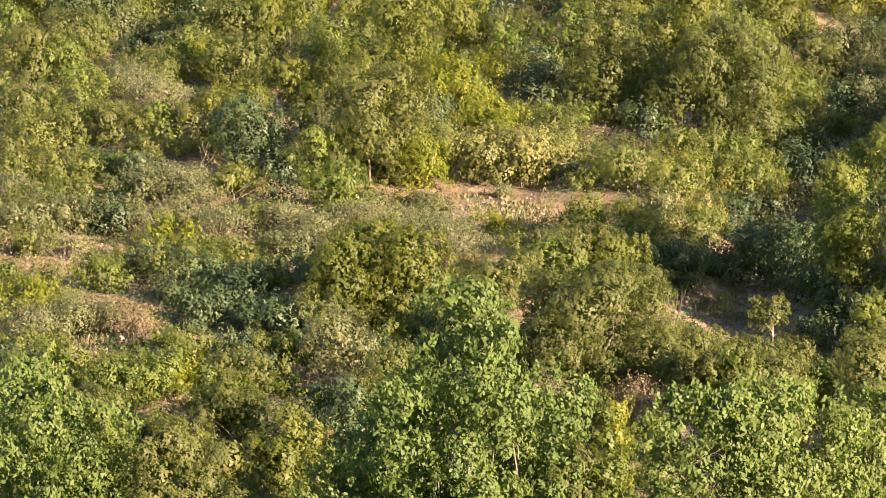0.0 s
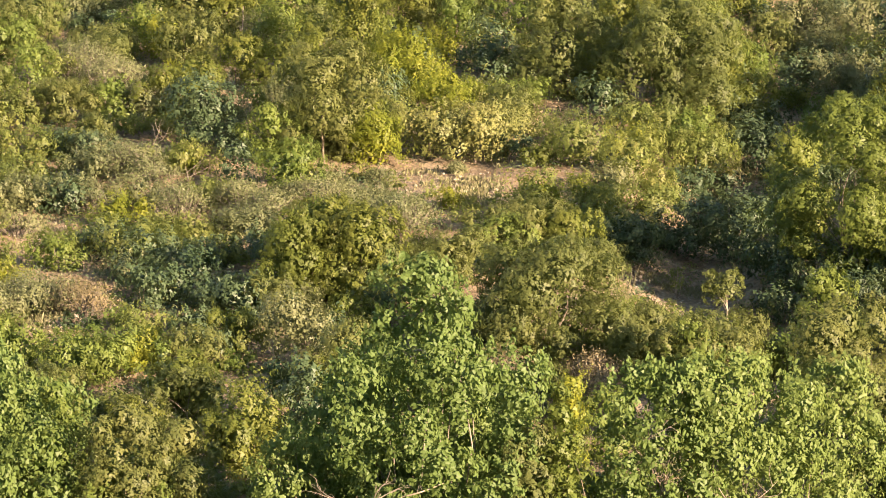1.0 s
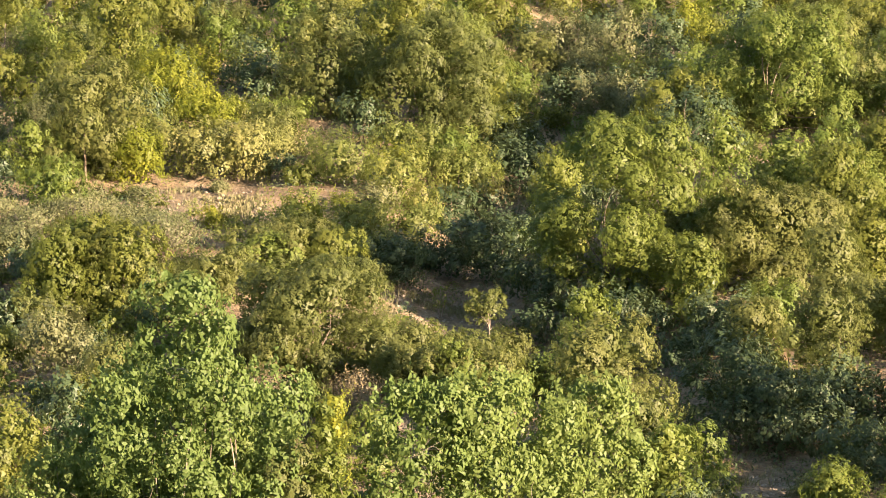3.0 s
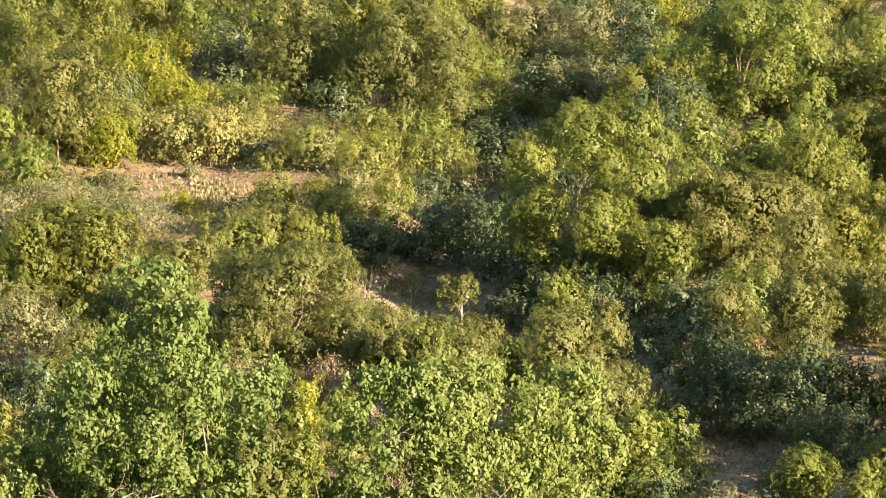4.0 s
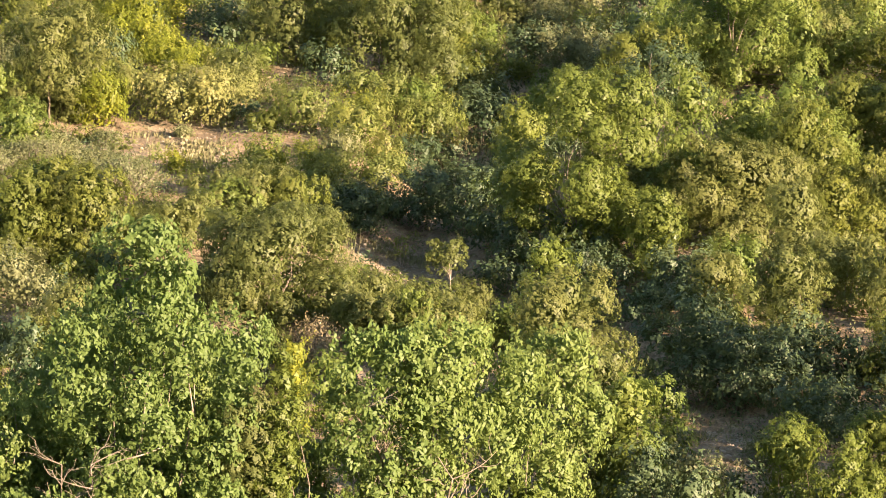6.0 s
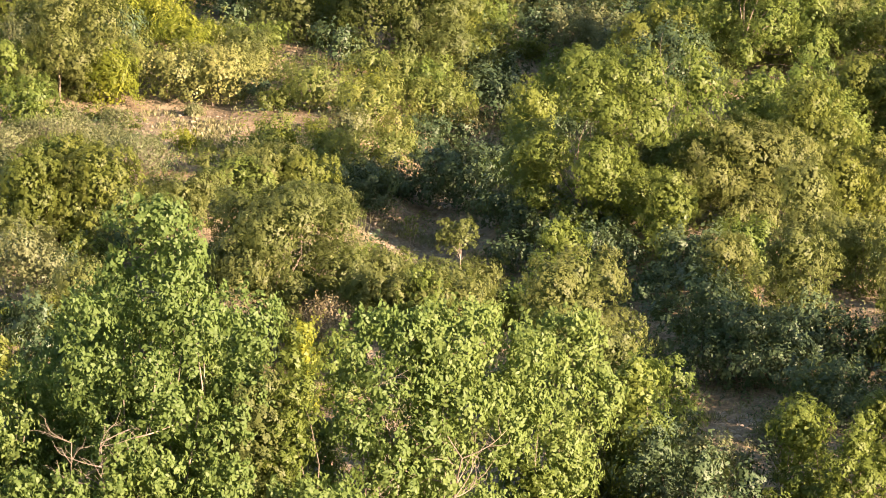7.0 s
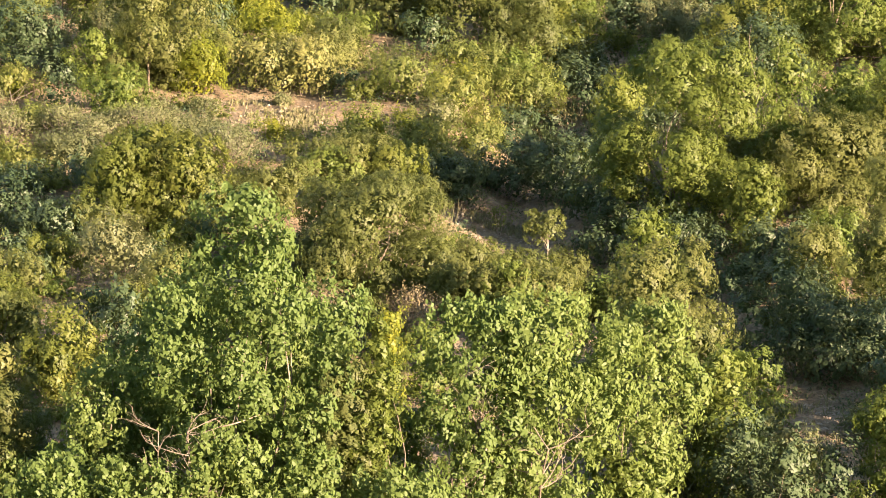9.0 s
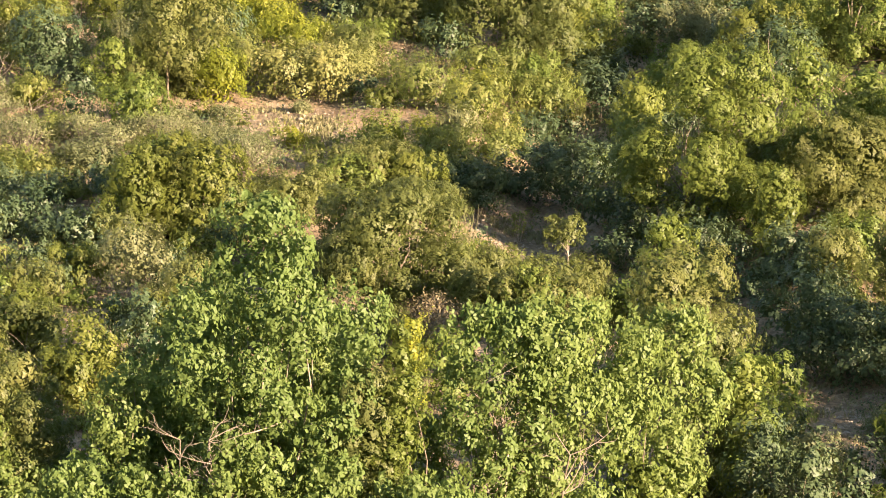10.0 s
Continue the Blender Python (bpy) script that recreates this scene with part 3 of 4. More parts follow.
plant("oak", 8.90, 71.65, 1.63, 2.12, 53)
plant("olive", 7.23, 68.75, 1.84, 2.02, 54)
plant("oak", 5.91, 67.28, 0.99, 1.48, 55, tone="bright")
plant("olive", 8.15, 66.09, 1.33, 1.85, 56)
plant("green", 7.05, 65.45, 1.05, 1.07, 57)
plant("olive", 7.57, 62.93, 1.27, 1.58, 58)
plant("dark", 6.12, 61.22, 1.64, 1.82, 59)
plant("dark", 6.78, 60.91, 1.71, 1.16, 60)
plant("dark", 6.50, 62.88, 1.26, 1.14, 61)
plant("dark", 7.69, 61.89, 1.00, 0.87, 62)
plant("oak", 3.79, 59.62, 1.04, 2.63, 63, tone="bright")
plant("olive", 3.93, 58.18, 1.83, 2.48, 64, limbs=6)
plant("green", 3.43, 63.75, 1.03, 0.89, 65)
# centre
plant("oak", -3.57, 68.92, 1.57, 1.47, 66)
plant("olive", -2.79, 67.88, 1.55, 1.15, 67)
plant("olive", -1.81, 68.46, 1.38, 0.97, 68)
plant("green", -0.81, 69.63, 1.40, 0.85, 69)
plant("olive", -0.53, 69.89, 1.50, 1.10, 70)
plant("oak", 0.03, 69.91, 1.41, 1.05, 71)
plant("dark", 1.00, 71.84, 1.25, 0.88, 72)
plant("dark", 2.56, 78.03, 1.78, 0.40, 73)
plant("dark", 3.52, 78.30, 1.15, 0.52, 74)
plant("dark", 3.55, 70.92, 1.14, 0.82, 75)
plant("dark", 3.15, 77.07, 0.93, 0.43, 76)
plant("dark", 3.79, 70.10, 0.85, 0.73, 77)
plant("green", 2.03, 62.75, 0.93, 0.99, 78)
plant("olive", 1.13, 64.13, 1.03, 0.67, 79)
plant("olive", 3.01, 63.85, 0.77, 0.65, 80)
# mid left
plant("olive", -4.37, 78.54, 2.21, 2.30, 81, profile=MOUND)
plant("yellow", -3.58, 78.60, 1.48, 1.23, 82)
plant("grey", -6.26, 80.00, 0.91, 1.18, 83)
plant("green", -5.28, 78.07, 1.15, 1.21, 84)
plant("green", -4.80, 75.40, 1.11, 1.09, 85)
plant("dark", -5.80, 76.60, 0.72, 0.92, 86)
plant("oak", -6.55, 85.24, 1.49, 1.15, 87)
plant("oak", -5.21, 84.75, 1.36, 1.20, 88)
dry_shrub(-4.56, 74.77, 1.30, 0.48, 89)
dry_shrub(-5.65, 74.64, 1.10, 0.60, 90)
dry_shrub(-2.77, 72.35, 1.16, 0.74, 92)
dry_shrub(-3.83, 74.23, 1.09, 0.46, 93)
plant("grey", -5.34, 73.09, 1.18, 0.49, 94)
plant("herb", -5.72, 71.61, 1.15, 0.36, 95)
plant("dark", -4.52, 70.82, 1.04, 0.64, 96)
plant("dark", -5.16, 67.97, 1.28, 0.57, 97)
plant("olive", -3.61, 67.84, 1.00, 0.53, 98)
plant("oak", -4.97, 64.25, 1.12, 0.66, 99)
plant("grey", -3.89, 63.54, 1.19, 1.32, 100)
plant("dark", -3.45, 64.00, 0.69, 0.79, 101)
# left of the first view
plant("olive", -12.13, 89.11, 1.79, 1.32, 102)
plant("green", -11.53, 89.16, 1.55, 1.12, 103)
plant("grey", -10.28, 94.30, 1.52, 0.63, 104)
plant("dark", -10.08, 91.30, 1.22, 0.80, 105)
plant("green", -8.96, 92.59, 1.74, 1.01, 106)
plant("olive", -7.69, 87.97, 1.53, 1.25, 107)
plant("olive", -9.94, 86.87, 1.86, 0.93, 108)
plant("green", -10.62, 83.81, 1.35, 1.23, 109)
plant("olive", -11.56, 83.26, 1.23, 1.16, 110)
plant("olive", -9.71, 81.92, 1.65, 0.91, 111)
plant("green", -8.58, 81.75, 0.99, 1.01, 112)
plant("grey", -8.14, 81.72, 1.31, 0.72, 113)
plant("oak", -7.58, 81.65, 1.09, 1.11, 114)
plant("oak", -13.39, 96.44, 1.81, 1.17, 115)
plant("oak", -11.72, 96.68, 1.94, 1.28, 116)
plant("oak", -9.74, 97.91, 1.84, 1.18, 117)
plant("oak", -7.72, 95.89, 1.93, 1.44, 118)
plant("herb", -11.02, 78.57, 0.95, 0.97, 119)
plant("herb", -10.19, 78.78, 1.48, 0.82, 120)
plant("grey", -10.02, 75.08, 1.31, 0.86, 121)
plant("grey", -10.24, 73.03, 0.88, 0.94, 122)
plant("grey", -8.92, 76.07, 1.22, 0.53, 123)
plant("yellow", -7.81, 74.31, 0.85, 0.65, 124)
dry_shrub(-8.66, 78.89, 1.16, 0.55, 125)
plant("herb", -8.01, 80.36, 1.62, 0.41, 126)
plant("herb", -9.28, 79.21, 1.06, 0.54, 127)
plant("yellow", -6.86, 77.48, 0.52, 0.47, 128)
plant("yellow", -9.81, 79.13, 0.53, 0.43, 129)
dry_shrub(-7.45, 76.88, 1.24, 0.48, 130)
dry_shrub(-6.72, 74.42, 1.30, 0.69, 131)
plant("herb", -7.03, 73.52, 1.18, 0.37, 132)
plant("yellow", -9.40, 68.97, 1.20, 0.59, 133)
dry_shrub(-8.49, 67.69, 1.18, 0.71, 134)
dry_shrub(-7.69, 67.06, 1.17, 0.62, 135, True)
plant("herb", -6.97, 71.86, 1.64, 0.65, 136)
plant("herb", -5.75, 71.18, 1.24, 0.39, 137)
plant("herb", -8.19, 72.35, 1.07, 0.39, 138)
plant("dark", -5.38, 67.64, 1.27, 0.56, 139)
plant("dark", -6.62, 67.23, 0.99, 0.95, 140)
plant("dark", -4.88, 70.97, 1.05, 0.47, 141)
plant("herb", -6.44, 65.42, 0.88, 0.55, 142)
plant("dark", -5.26, 63.92, 1.11, 0.56, 143)
plant("green", -6.43, 62.73, 1.35, 0.81, 144)
plant("green", -7.32, 63.87, 0.94, 0.55, 145)
plant("green", -8.26, 63.13, 1.44, 0.94, 146)
plant("herb", -9.17, 65.98, 0.97, 0.47, 147)
plant("broad", -8.26, 59.39, 1.19, 1.45, 148)
plant("broad", -7.27, 57.90, 1.32, 1.26, 149)
plant("olive", -6.55, 59.15, 1.35, 0.73, 150)
plant("oak", -5.30, 60.41, 1.05, 0.97, 151)
dry_shrub(-5.93, 59.80, 0.80, 0.60, 152)
plant("broad", -7.62, 55.35, 1.41, 1.26, 153)
plant("oak", -4.60, 57.73, 1.01, 0.93, 154)
plant("green", -5.62, 57.02, 1.15, 0.61, 155)
plant("green", -6.28, 56.08, 0.98, 0.66, 156)
dry_shrub(-6.87, 57.86, 0.93, 0.29, 157, True)
plant("grey", -9.46, 75.43, 1.11, 0.66, 158)
plant("herb", -10.30, 75.66, 1.12, 0.71, 159)
dry_shrub(-8.39, 75.50, 1.01, 0.53, 160)
plant("herb", -8.07, 73.03, 0.98, 0.55, 161)
plant("grey", -7.55, 75.73, 1.02, 0.63, 162)
plant("olive", -11.23, 79.28, 0.96, 0.94, 163)
dry_shrub(-8.03, 77.43, 0.93, 0.55, 164)
plant("herb", -6.37, 75.11, 0.91, 0.50, 165)
plant("herb", -9.49, 77.41, 1.04, 0.57, 166)
plant("olive", -8.81, 79.74, 0.96, 0.65, 167)
plant("herb", -10.05, 70.94, 0.86, 0.70, 168)
plant("grey", -7.26, 69.97, 0.84, 0.55, 169)
plant("olive", -5.42, 62.73, 0.93, 0.75, 170)
plant("olive", -7.36, 61.30, 0.99, 0.65, 171)
plant("olive", -5.56, 57.94, 1.01, 0.85, 172)
plant("herb", -6.30, 60.61, 0.89, 0.51, 173)
# bottom rows
plant("broad", -3.36, 51.10, 1.03, 2.65, 174)
plant("broad", -2.59, 51.98, 1.32, 1.35, 175)
plant("broad", -1.49, 50.26, 1.08, 1.61, 176)
plant("broad", -0.59, 50.71, 1.16, 1.54, 177, limbs=6)
plant("oak", -0.26, 53.66, 1.08, 1.73, 178, tone="bright")
plant("yellow", 0.13, 57.75, 0.56, 1.68, 179)
plant("green", 0.40, 52.67, 0.78, 1.57, 180)
plant("olive", 3.59, 54.04, 0.94, 1.46, 181)
plant("green", 4.45, 53.91, 1.01, 2.12, 182)
dry_shrub(3.96, 57.46, 0.77, 1.64, 183)
plant("dark", 4.63, 53.46, 0.93, 1.33, 184)
plant("dark", 5.03, 52.29, 0.84, 1.46, 185)
plant("dark", 5.70, 52.67, 0.85, 1.25, 186)
plant("oak", 6.37, 52.64, 0.99, 1.92, 187, tone="bright")
plant("oak", 6.98, 51.91, 0.77, 1.82, 188, tone="bright")
plant("dark", 7.37, 58.06, 1.17, 1.07, 189)
plant("green", 3.18, 51.88, 1.18, 1.27, 190)
plant("olive", 0.10, 61.30, 0.74, 0.57, 191)
plant("dark", -0.64, 61.61, 0.58, 0.42, 192)
dry_shrub(0.60, 61.30, 0.74, 0.75, 193, True)
plant("dark", -3.48, 58.40, 0.94, 1.65, 194)
plant("dark", -3.98, 58.78, 0.87, 1.57, 195)
# the largest trees
plant("broad", -1.60, 50.62, 2.38, 4.97, 196, profile=PYRAMID, limbs=9, full=0.8)
plant("broad", -2.75, 51.83, 1.32, 3.09, 197, limbs=6)
plant("broad", -1.34, 52.22, 1.19, 3.12, 198, limbs=6)
plant("broad", 1.14, 50.86, 1.36, 3.21, 199, profile=DOME, limbs=7)
plant("broad", 1.96, 51.37, 1.86, 3.19, 200, profile=DOME, limbs=8)
plant("broad", 3.15, 52.20, 1.33, 2.97, 201, profile=DOME, limbs=6)
plant("olive", 4.00, 54.65, 1.03, 2.28, 202)
plant("oak", 4.86, 68.56, 2.67, 3.20, 203, tone="bright", profile=DOME, limbs=9, full=0.52)
plant("olive", -0.29, 64.04, 2.58, 1.93, 204, profile=MOUND, limbs=8)
# beyond the right edge of the first views
plant("green", 11.16, 82.28, 1.65, 1.29, 205)
plant("oak", 10.94, 76.29, 1.53, 1.48, 206)
plant("oak", 9.86, 70.85, 1.23, 1.41, 207)
plant("olive", 8.78, 65.15, 1.48, 1.31, 208)
plant("olive", 9.38, 63.85, 1.11, 1.58, 209)
plant("green", 12.24, 86.74, 1.51, 1.33, 210)
plant("oak", 12.19, 81.76, 1.53, 1.43, 211)
plant("oak", 12.06, 91.56, 1.60, 1.19, 212)
plant("oak", 13.28, 90.58, 1.70, 1.34, 213)
plant("dark", 8.78, 60.41, 1.21, 0.96, 214)
plant("dark", 7.98, 59.34, 0.95, 0.72, 215)
plant("olive", 10.30, 69.96, 1.13, 1.30, 216)
plant("oak", 7.95, 55.83, 0.90, 1.18, 217, tone="bright")
plant("olive", 8.70, 57.79, 1.01, 1.06, 218)
dry_shrub(-0.92, 62.75, 1.01, 0.68, 219, True)
plant("olive", -0.24, 62.24, 0.75, 0.50, 220)
dry_shrub(0.51, 62.50, 0.92, 0.60, 221, True)
plant("olive", 1.19, 62.98, 1.10, 0.85, 222)
plant("olive", 1.87, 63.08, 0.93, 0.69, 223)
plant("grey", -1.28, 64.30, 0.78, 0.77, 224)
plant("dark", 1.15, 72.15, 1.26, 0.83, 225)
plant("dark", 1.88, 74.12, 0.99, 0.45, 226)
plant("dark", 3.30, 68.94, 1.02, 0.90, 227)
plant("dark", 3.82, 68.25, 0.82, 0.81, 228)
plant("dark", 5.91, 65.50, 1.05, 0.56, 229)
plant("olive", -0.58, 63.59, 1.11, 0.77, 230)
plant("olive", -1.11, 64.58, 0.95, 0.84, 231)
plant("grey", -3.55, 74.61, 1.00, 0.46, 232)
plant("grey", -4.30, 75.57, 0.91, 0.45, 233)
plant("grey", -3.20, 75.72, 0.81, 0.23, 234)
plant("dark", 3.36, 84.33, 1.24, 0.86, 235)
plant("dark", 3.83, 83.64, 1.12, 0.82, 236)
plant("dark", 4.36, 85.13, 1.03, 0.90, 237)
plant("green", 2.60, 82.10, 0.99, 0.93, 238)
plant("yellow", -3.28, 83.32, 1.23, 1.26, 239)
plant("herb", -0.90, 80.40, 1.29, 0.71, 240, tone="straw")
plant("oak", 9.45, 83.83, 1.35, 1.26, 241)
plant("oak", 10.50, 84.93, 1.37, 1.16, 242)
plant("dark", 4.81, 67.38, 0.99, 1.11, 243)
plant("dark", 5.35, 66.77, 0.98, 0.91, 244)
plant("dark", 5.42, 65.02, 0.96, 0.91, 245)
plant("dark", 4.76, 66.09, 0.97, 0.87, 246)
plant("dark", -9.32, 79.54, 1.07, 0.44, 247)
plant("dark", -9.02, 76.09, 0.87, 0.47, 248)
plant("dark", -7.48, 72.10, 1.26, 0.60, 249)
plant("dark", -4.80, 71.22, 0.95, 0.58, 250)
plant("dark", -5.20, 67.64, 1.18, 0.38, 251)
plant("dark", -7.57, 66.01, 0.80, 0.21, 252)
plant("dark", -6.55, 71.50, 0.86, 0.44, 253)
plant("dark", -4.10, 70.73, 0.76, 0.49, 254)
plant("dark", 4.35, 68.60, 0.92, 0.99, 255)
plant("dark", 5.17, 68.43, 1.01, 0.83, 256)
plant("dark", -4.37, 68.91, 1.02, 0.60, 257)
plant("dark", 2.38, 78.91, 1.06, 0.57, 258)
plant("dark", 2.97, 80.35, 0.97, 0.63, 259)
plant("herb", 1.79, 80.29, 1.18, 0.86, 260)
plant("yellow", 0.36, 75.78, 0.61, 0.51, 261)
plant("yellow", 0.65, 75.02, 0.60, 0.52, 262)
plant("dark", 4.75, 93.16, 1.37, 0.80, 263)
plant("grey", 6.18, 93.11, 1.37, 0.80, 264)
plant("grey", 5.59, 89.81, 1.32, 0.95, 265)
plant("dark", 6.54, 87.21, 1.29, 0.89, 266)
plant("oak", 9.90, 57.50, 2.20, 3.90, 267)
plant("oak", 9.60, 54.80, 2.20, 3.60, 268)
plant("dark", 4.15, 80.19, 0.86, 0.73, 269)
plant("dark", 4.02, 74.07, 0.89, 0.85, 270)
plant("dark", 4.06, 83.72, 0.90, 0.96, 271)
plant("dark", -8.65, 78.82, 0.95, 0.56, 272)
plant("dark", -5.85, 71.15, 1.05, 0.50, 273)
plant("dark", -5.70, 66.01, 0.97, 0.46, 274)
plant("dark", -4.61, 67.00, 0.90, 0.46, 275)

# round the clearing and behind the oak
plant("herb", 0.57, 72.82, 1.17, 0.98, 280)
plant("herb", 1.61, 75.68, 1.12, 0.71, 281)
plant("dark", 2.17, 74.04, 1.79, 0.96, 282)
plant("dark", 3.15, 73.74, 1.19, 1.09, 283)
plant("dark", 1.05, 72.22, 1.26, 0.66, 284)
plant("olive", 5.93, 70.22, 1.22, 1.41, 285)
plant("olive", 1.43, 64.08, 1.03, 0.90, 286)
plant("olive", 2.42, 63.00, 1.35, 0.89, 287)
plant("dark", 4.01, 78.88, 0.95, 0.48, 288)
plant("green", 9.55, 73.92, 1.09, 1.39, 289)
plant("oak", 9.10, 69.10, 1.48, 1.57, 290)
plant("olive", 7.98, 69.14, 1.67, 1.81, 291)
plant("oak", 9.10, 52.40, 1.90, 3.30, 292)
plant("yellow", 0.16, 59.80, 0.72, 1.27, 293)
plant("oak", -0.39, 50.36, 1.01, 2.76, 294, tone="olive")
plant("oak", 0.02, 50.26, 0.67, 3.27, 295, tone="bright")
plant("green", 0.67, 58.86, 0.87, 1.14, 296)
plant("green", -0.77, 60.98, 0.82, 0.74, 297)
plant("dark", -0.53, 61.26, 0.74, 0.66, 298)
plant("dark", -3.44, 59.32, 1.19, 1.35, 299, tone="oak")
plant("dark", -4.29, 57.92, 1.16, 1.48, 300, tone="oak")
plant("oak", 8.80, 60.82, 1.06, 1.14, 301)
plant("green", 4.94, 57.06, 1.15, 1.26, 302)
plant("grey", 5.34, 54.60, 0.95, 0.99, 303)
plant("dark", 4.96, 55.72, 0.97, 1.05, 304)
plant("olive", 4.24, 55.12, 0.81, 1.26, 305)
plant("oak", -3.90, 68.14, 1.46, 1.74, 310)
plant("oak", -3.18, 67.58, 1.36, 1.72, 311)
plant("olive", -4.60, 67.02, 0.99, 0.81, 312)
plant("olive", -4.79, 53.86, 1.16, 1.52, 313)
plant("green", -4.04, 52.56, 1.06, 1.20, 314)
plant("broad", -4.73, 51.68, 1.11, 1.25, 315)
plant("green", -5.59, 55.96, 1.13, 1.20, 316)
plant("yellow", -6.27, 62.88, 1.01, 0.67, 317)
plant("herb", -6.56, 63.22, 1.10, 0.68, 318)
plant("green", -7.15, 62.44, 1.26, 0.80, 319)
plant("olive", -7.76, 60.66, 1.38, 0.89, 320)
plant("oak", -5.94, 58.78, 1.18, 0.87, 321)
plant("olive", -5.24, 59.82, 1.20, 0.88, 322)
plant("broad", -7.48, 57.86, 1.32, 1.24, 323)
plant("herb", -6.54, 72.48, 1.07, 0.49, 324)
plant("dark", -6.78, 69.98, 1.22, 0.84, 325)
plant("dark", -5.99, 68.48, 1.10, 0.92, 326)
plant("dark", -5.13, 66.90, 1.17, 0.72, 327)
plant("dark", -8.92, 75.28, 0.91, 0.71, 328)
plant("dark", -8.91, 78.76, 1.16, 0.58, 329)
plant("herb", -6.39, 73.10, 1.27, 0.49, 330)
plant("oak", 8.95, 53.60, 1.50, 3.30, 331)
plant("oak", 3.25, 84.80, 1.48, 2.14, 332)
plant("oak", 4.18, 71.06, 1.24, 2.29, 333, tone="bright", full=0.52)
plant("broad", -3.79, 49.48, 1.26, 1.89, 334)
plant("broad", -2.80, 49.54, 1.13, 1.79, 335)
plant("broad", -1.75, 49.68, 1.27, 2.00, 336)
plant("broad", -0.69, 49.74, 1.20, 1.90, 337)
plant("broad", 0.44, 49.38, 1.26, 1.72, 338)
plant("herb", 1.75, 81.76, 1.42, 0.82, 339)
plant("yellow", 1.51, 80.76, 0.87, 0.65, 340)
plant("herb", 2.59, 80.58, 1.19, 1.19, 341)
dry_shrub(-7.81, 77.40, 1.45, 0.67, 345)
plant("herb", -6.98, 77.44, 1.35, 0.62, 346)
plant("grey", -8.52, 77.20, 1.24, 0.62, 347)
plant("herb", -10.08, 72.92, 1.17, 0.59, 348)
dry_shrub(-9.46, 73.14, 1.18, 0.44, 349)
dry_shrub(-9.11, 66.92, 1.26, 0.69, 350)
plant("grey", -8.32, 67.16, 1.35, 0.63, 351)
dry_shrub(-7.52, 66.84, 1.16, 0.54, 352, True)
plant("herb", -6.06, 75.12, 1.21, 0.50, 353)
dry_shrub(-5.08, 74.06, 1.29, 0.55, 354)
plant("grey", -5.43, 73.38, 1.18, 0.54, 355)
dry_shrub(-4.20, 74.52, 1.50, 0.60, 356)
plant("grey", -3.29, 74.30, 1.10, 0.45, 357)
dry_shrub(-2.70, 72.98, 1.27, 0.49, 358)
plant("green", 9.13, 76.26, 1.53, 1.53, 359)
plant("oak", 10.32, 76.62, 1.54, 1.64, 360)
plant("olive", 6.76, 71.94, 1.06, 1.45, 361)
plant("oak", 7.82, 72.74, 1.46, 1.27, 362)
plant("dark", 7.56, 61.40, 1.48, 0.86, 370)
plant("dark", 8.16, 60.90, 1.06, 0.90, 371)
plant("dark", 6.96, 61.28, 1.07, 0.82, 372)
plant("dark", 3.85, 82.14, 1.21, 1.10, 373)
plant("dark", 3.65, 84.84, 1.02, 1.08, 374)
plant("grey", 6.17, 86.42, 1.27, 1.22, 375)
plant("dark", 6.50, 83.26, 1.23, 1.06, 376)
plant("dark", 5.47, 90.18, 1.57, 0.73, 377)
plant("broad", -7.12, 52.34, 1.40, 3.33, 381)
plant("green", -6.27, 52.04, 1.19, 3.03, 382)
plant("olive", -5.41, 51.86, 1.32, 2.78, 383)
plant("olive", -4.59, 52.00, 1.19, 2.61, 384)
plant("green", -5.67, 51.66, 1.04, 2.11, 385)
plant("broad", -6.42, 51.78, 1.25, 2.36, 386)
plant("green", -4.78, 51.78, 1.04, 2.05, 387)
plant("oak", -4.28, 67.68, 1.18, 1.72, 388)
plant("yellow", -1.96, 74.90, 0.60, 0.53, 390)
plant("herb", -0.61, 74.28, 1.10, 0.53, 391)
plant("yellow", -0.26, 74.50, 0.90, 0.67, 392)
plant("dark", -2.40, 61.20, 1.23, 1.15, 395)
plant("olive", -3.08, 61.68, 1.24, 1.20, 396)
plant("green", -1.82, 60.90, 1.06, 1.06, 397)
plant("herb", 6.91, 62.96, 1.01, 0.84, 398)
plant("dark", 6.31, 65.48, 1.23, 1.01, 399)
plant("olive", 6.70, 64.96, 1.05, 0.96, 400)
plant("broad", -2.35, 52.42, 1.26, 3.44, 405)
plant("broad", -0.99, 52.44, 0.91, 3.09, 406)
plant("yellow", -3.24, 85.06, 0.97, 1.54, 410)
plant("yellow", -2.62, 83.46, 1.06, 1.12, 411)
plant("yellow", -2.24, 88.54, 0.95, 0.89, 412)
plant("yellow", -7.38, 74.12, 0.60, 0.70, 413)
plant("yellow", -6.76, 77.28, 0.52, 0.52, 414)
plant("oak", 12.10, 70.50, 2.00, 3.00, 420)
plant("oak", 12.80, 74.50, 2.00, 3.00, 421)
plant("oak", 13.40, 78.50, 2.10, 3.00, 422)
plant("oak", 13.90, 82.50, 2.10, 2.90, 423)


